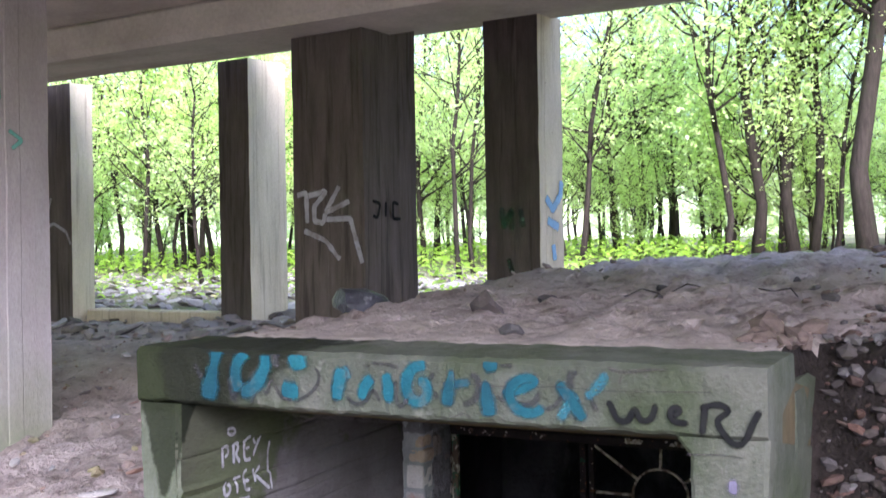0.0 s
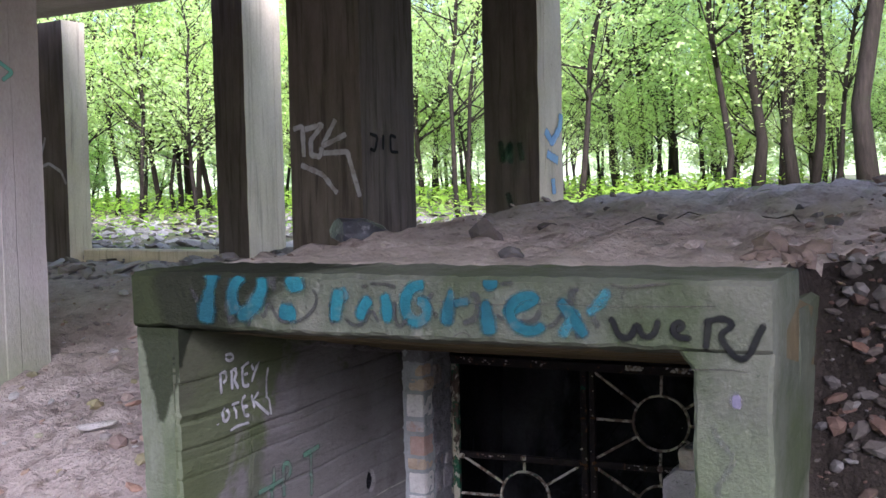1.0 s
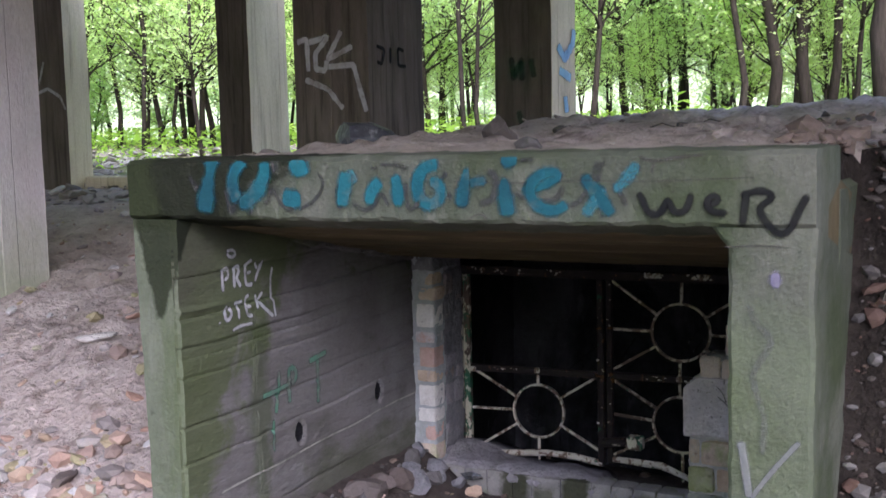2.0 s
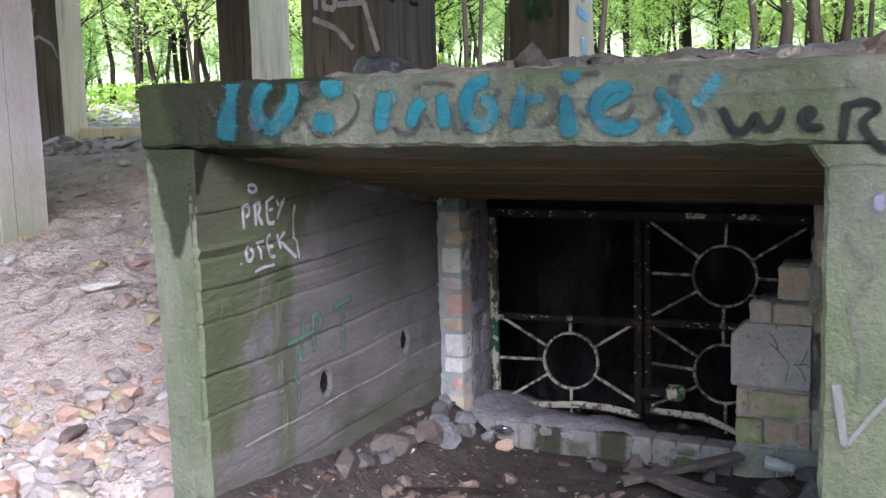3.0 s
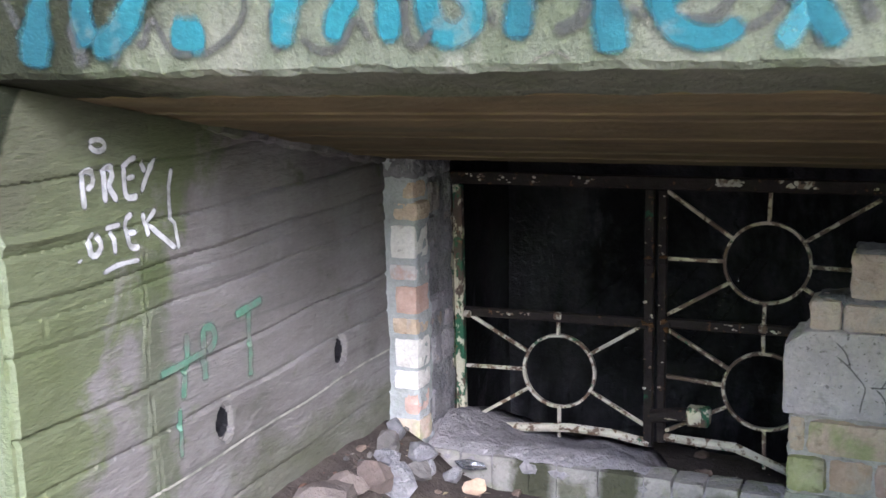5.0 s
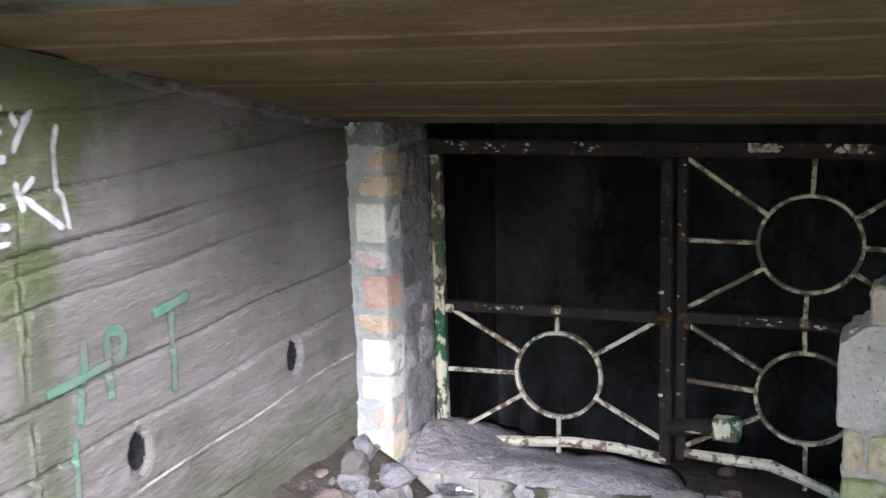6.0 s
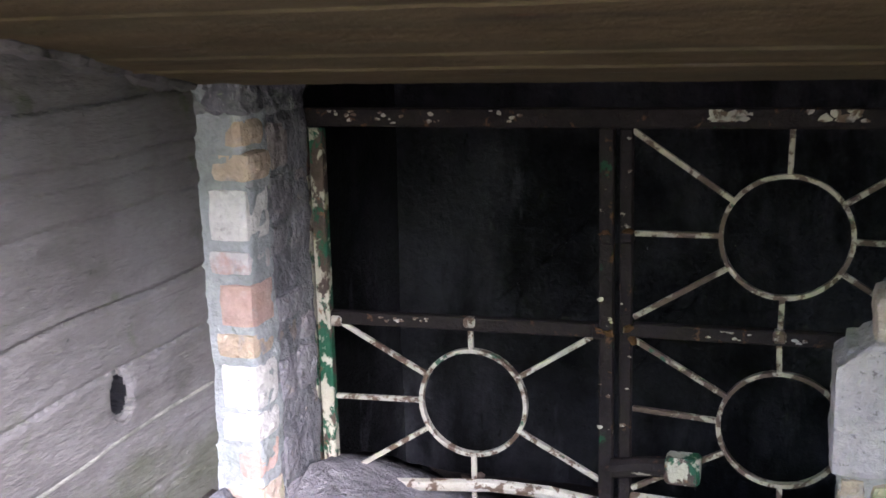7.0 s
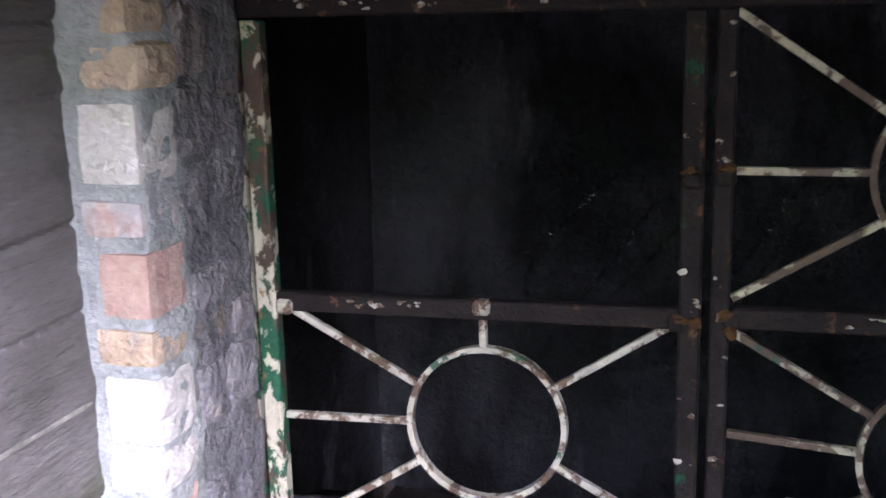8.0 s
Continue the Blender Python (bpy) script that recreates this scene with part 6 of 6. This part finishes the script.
for i, (x, y, sx, sy, sz) in enumerate([(-2.50, 4.70, 0.06, 0.08, 0.05), (-2.42, 4.74, 0.07, 0.05, 0.05), (-2.52, 4.40, 0.06, 0.11, 0.06), (-2.34, 4.86, 0.05, 0.05, 0.04), (-2.53, 4.05, 0.05, 0.10, 0.05), (-2.50, 4.20, 0.05, 0.05, 0.03), (-2.55, 4.86, 0.05, 0.05, 0.07), (-1.55, 4.86, 0.05, 0.04, 0.04), (-1.32, 4.86, 0.07, 0.04, 0.04), (-0.92, 4.86, 0.07, 0.05, 0.05), (-1.15, 4.60, 0.06, 0.05, 0.035), (-0.80, 4.30, 0.07, 0.08, 0.06),
                                       (-2.44, 4.60, 0.09, 0.11, 0.07), (-2.49, 4.30, 0.09, 0.16, 0.10), (-2.54, 3.98, 0.07, 0.14, 0.08), (-2.40, 4.80, 0.05, 0.05, 0.045), (-2.53, 4.76, 0.06, 0.07, 0.07), (-1.66, 4.88, 0.06, 0.05, 0.07)]):
    boulder("stone", "grey broken stone heaped at the wall foot", x, y, (sx, sy, sz), 110 + i, M_STONE if i % 3 else M_GREYMORTAR, None, i * 40)
rnd = random.Random(9)
for i in range(14):
    s = rnd.uniform(0.03, 0.07)
    boulder("stone", "loose grey stone in the earth bank", rnd.uniform(-0.35, 0.6), rnd.uniform(3.4, 4.1), (s, s * 0.8, s * 0.7), 60 + i, M_STONE, None, rnd.uniform(0, 180))
for i in range(10):
    s = rnd.uniform(0.04, 0.08)
    x, y = rnd.uniform(-2.3, 1.5), rnd.uniform(4.0, 8)
    boulder("stone", "loose stone or brick bit on the mound", x, y, (s, s * 0.8, s * 0.6), 80 + i, M_STONE, ground_height(x, y), rnd.uniform(0, 180))

# low concrete kerb between the pillars
kerb = quick_box(-1.25, 1.25, -0.14, 0.14, -0.12, 0.10, 0.015, 0.012, 5)
kerb_ob = part("concrete_kerb", kerb, M_PALELIT)
kerb_ob.matrix_basis = pose(-7.75, 9.0, ground_height(-7.75, 9.0), 0, 0, -6.6)
tagged(kerb_ob, "low pale concrete kerb between viaduct pillars", "kerb")
# black sheet lump on the mound
boulder("plastic_sheet", "crumpled dark plastic sheet half buried in sand", -2.95, 5.1, (0.26, 0.16, 0.14), 51, M_TAR, None, 10, "rubbish")

# boards and rubbish on the passage floor
def plank(x0, y0, z0, x1, y1, z1, w, t):
    a, c = Vector((x0, y0, z0)), Vector((x1, y1, z1))
    L = (c - a).length
    bm = quick_box(-L / 2, L / 2, -w / 2, w / 2, -t / 2, t / 2, 0.004, 0.006, 2)
    ob = part("broken_board", bm, M_WOOD)
    ob.matrix_basis = Matrix.Translation((a + c) / 2) @ (c - a).to_track_quat("X", "Z").to_matrix().to_4x4()
    return tagged(ob, "splintered grey board lying on the passage floor", "board", "broken boards")


plank(-1.62, 4.60, -0.17, -1.20, 4.90, -0.10, 0.06, 0.025)
plank(-1.60, 4.72, -0.16, -1.22, 4.42, -0.13, 0.07, 0.022)
plank(-1.45, 4.60, -0.13, -1.12, 4.40, -0.12, 0.09, 0.02)
M_FOIL = surface("crumpled_foil", (0.05, 0.055, 0.06), (0.5, 0.52, 0.55), 22, [], rough=0.2, bump=1.0, grain=25, metal=0.8)
boulder("foil_wrapper", "crumpled shiny dark wrapper by the sill", -2.30, 4.93, (0.09, 0.03, 0.025), 55, M_FOIL, -0.13, 5, "litter")
M_CANPRINT = surface("white_can_print", (0.42, 0.43, 0.45), (0.60, 0.61, 0.63), 20, [(18, 0.56, 0.6, (0.40, 0.03, 0.03), 0.9, ONE)], rough=0.35, bump=0.6, grain=25, gloss=0.5)
can = thing("crushed_can", "crushed white and red drinks can on rubble", "can", at=(-1.03, 4.78, -0.085))
part("body", tube(bmesh.new(), [(-0.055, 0, 0.012), (-0.05, 0, 0.012), (0.05, 0.005, -0.006), (0.058, 0.005, -0.008)], [0.020, 0.027, 0.022, 0.017], 14), M_CANPRINT, can)
part("end", tube(bmesh.new(), [(-0.06, 0, 0.013), (-0.052, 0, 0.012)], [0.018, 0.021], 14), M_FOIL, can, "bright metal end")


def twig(label, *pts):
    tagged(part("twig", tube(bmesh.new(), pts, 0.006, 5), M_BARK), label, "twig")


twig("thin dry twig on the passage floor", (-2.35, 4.1, -0.13), (-2.2, 4.25, -0.16), (-2.0, 4.33, -0.17))


def wire(*plan):
    pts = [(x, y, ground_height(x, y) + lift) for x, y, lift in plan]
    tagged(part("rusty_wire", tube(bmesh.new(), pts, 0.004, 5), M_BARK), "bent rusty wire lying on the sand mound", "wire", "wires on the mound")


wire((-1.70, 5.80, 0.0), (-1.66, 6.05, 0.03), (-1.58, 6.25, 0.04), (-1.47, 6.33, 0.03), (-1.34, 6.38, 0.0))
wire((-1.08, 6.40, 0.01), (-0.98, 6.33, 0.02), (-0.86, 6.15, 0.03), (-0.76, 5.88, 0.0))
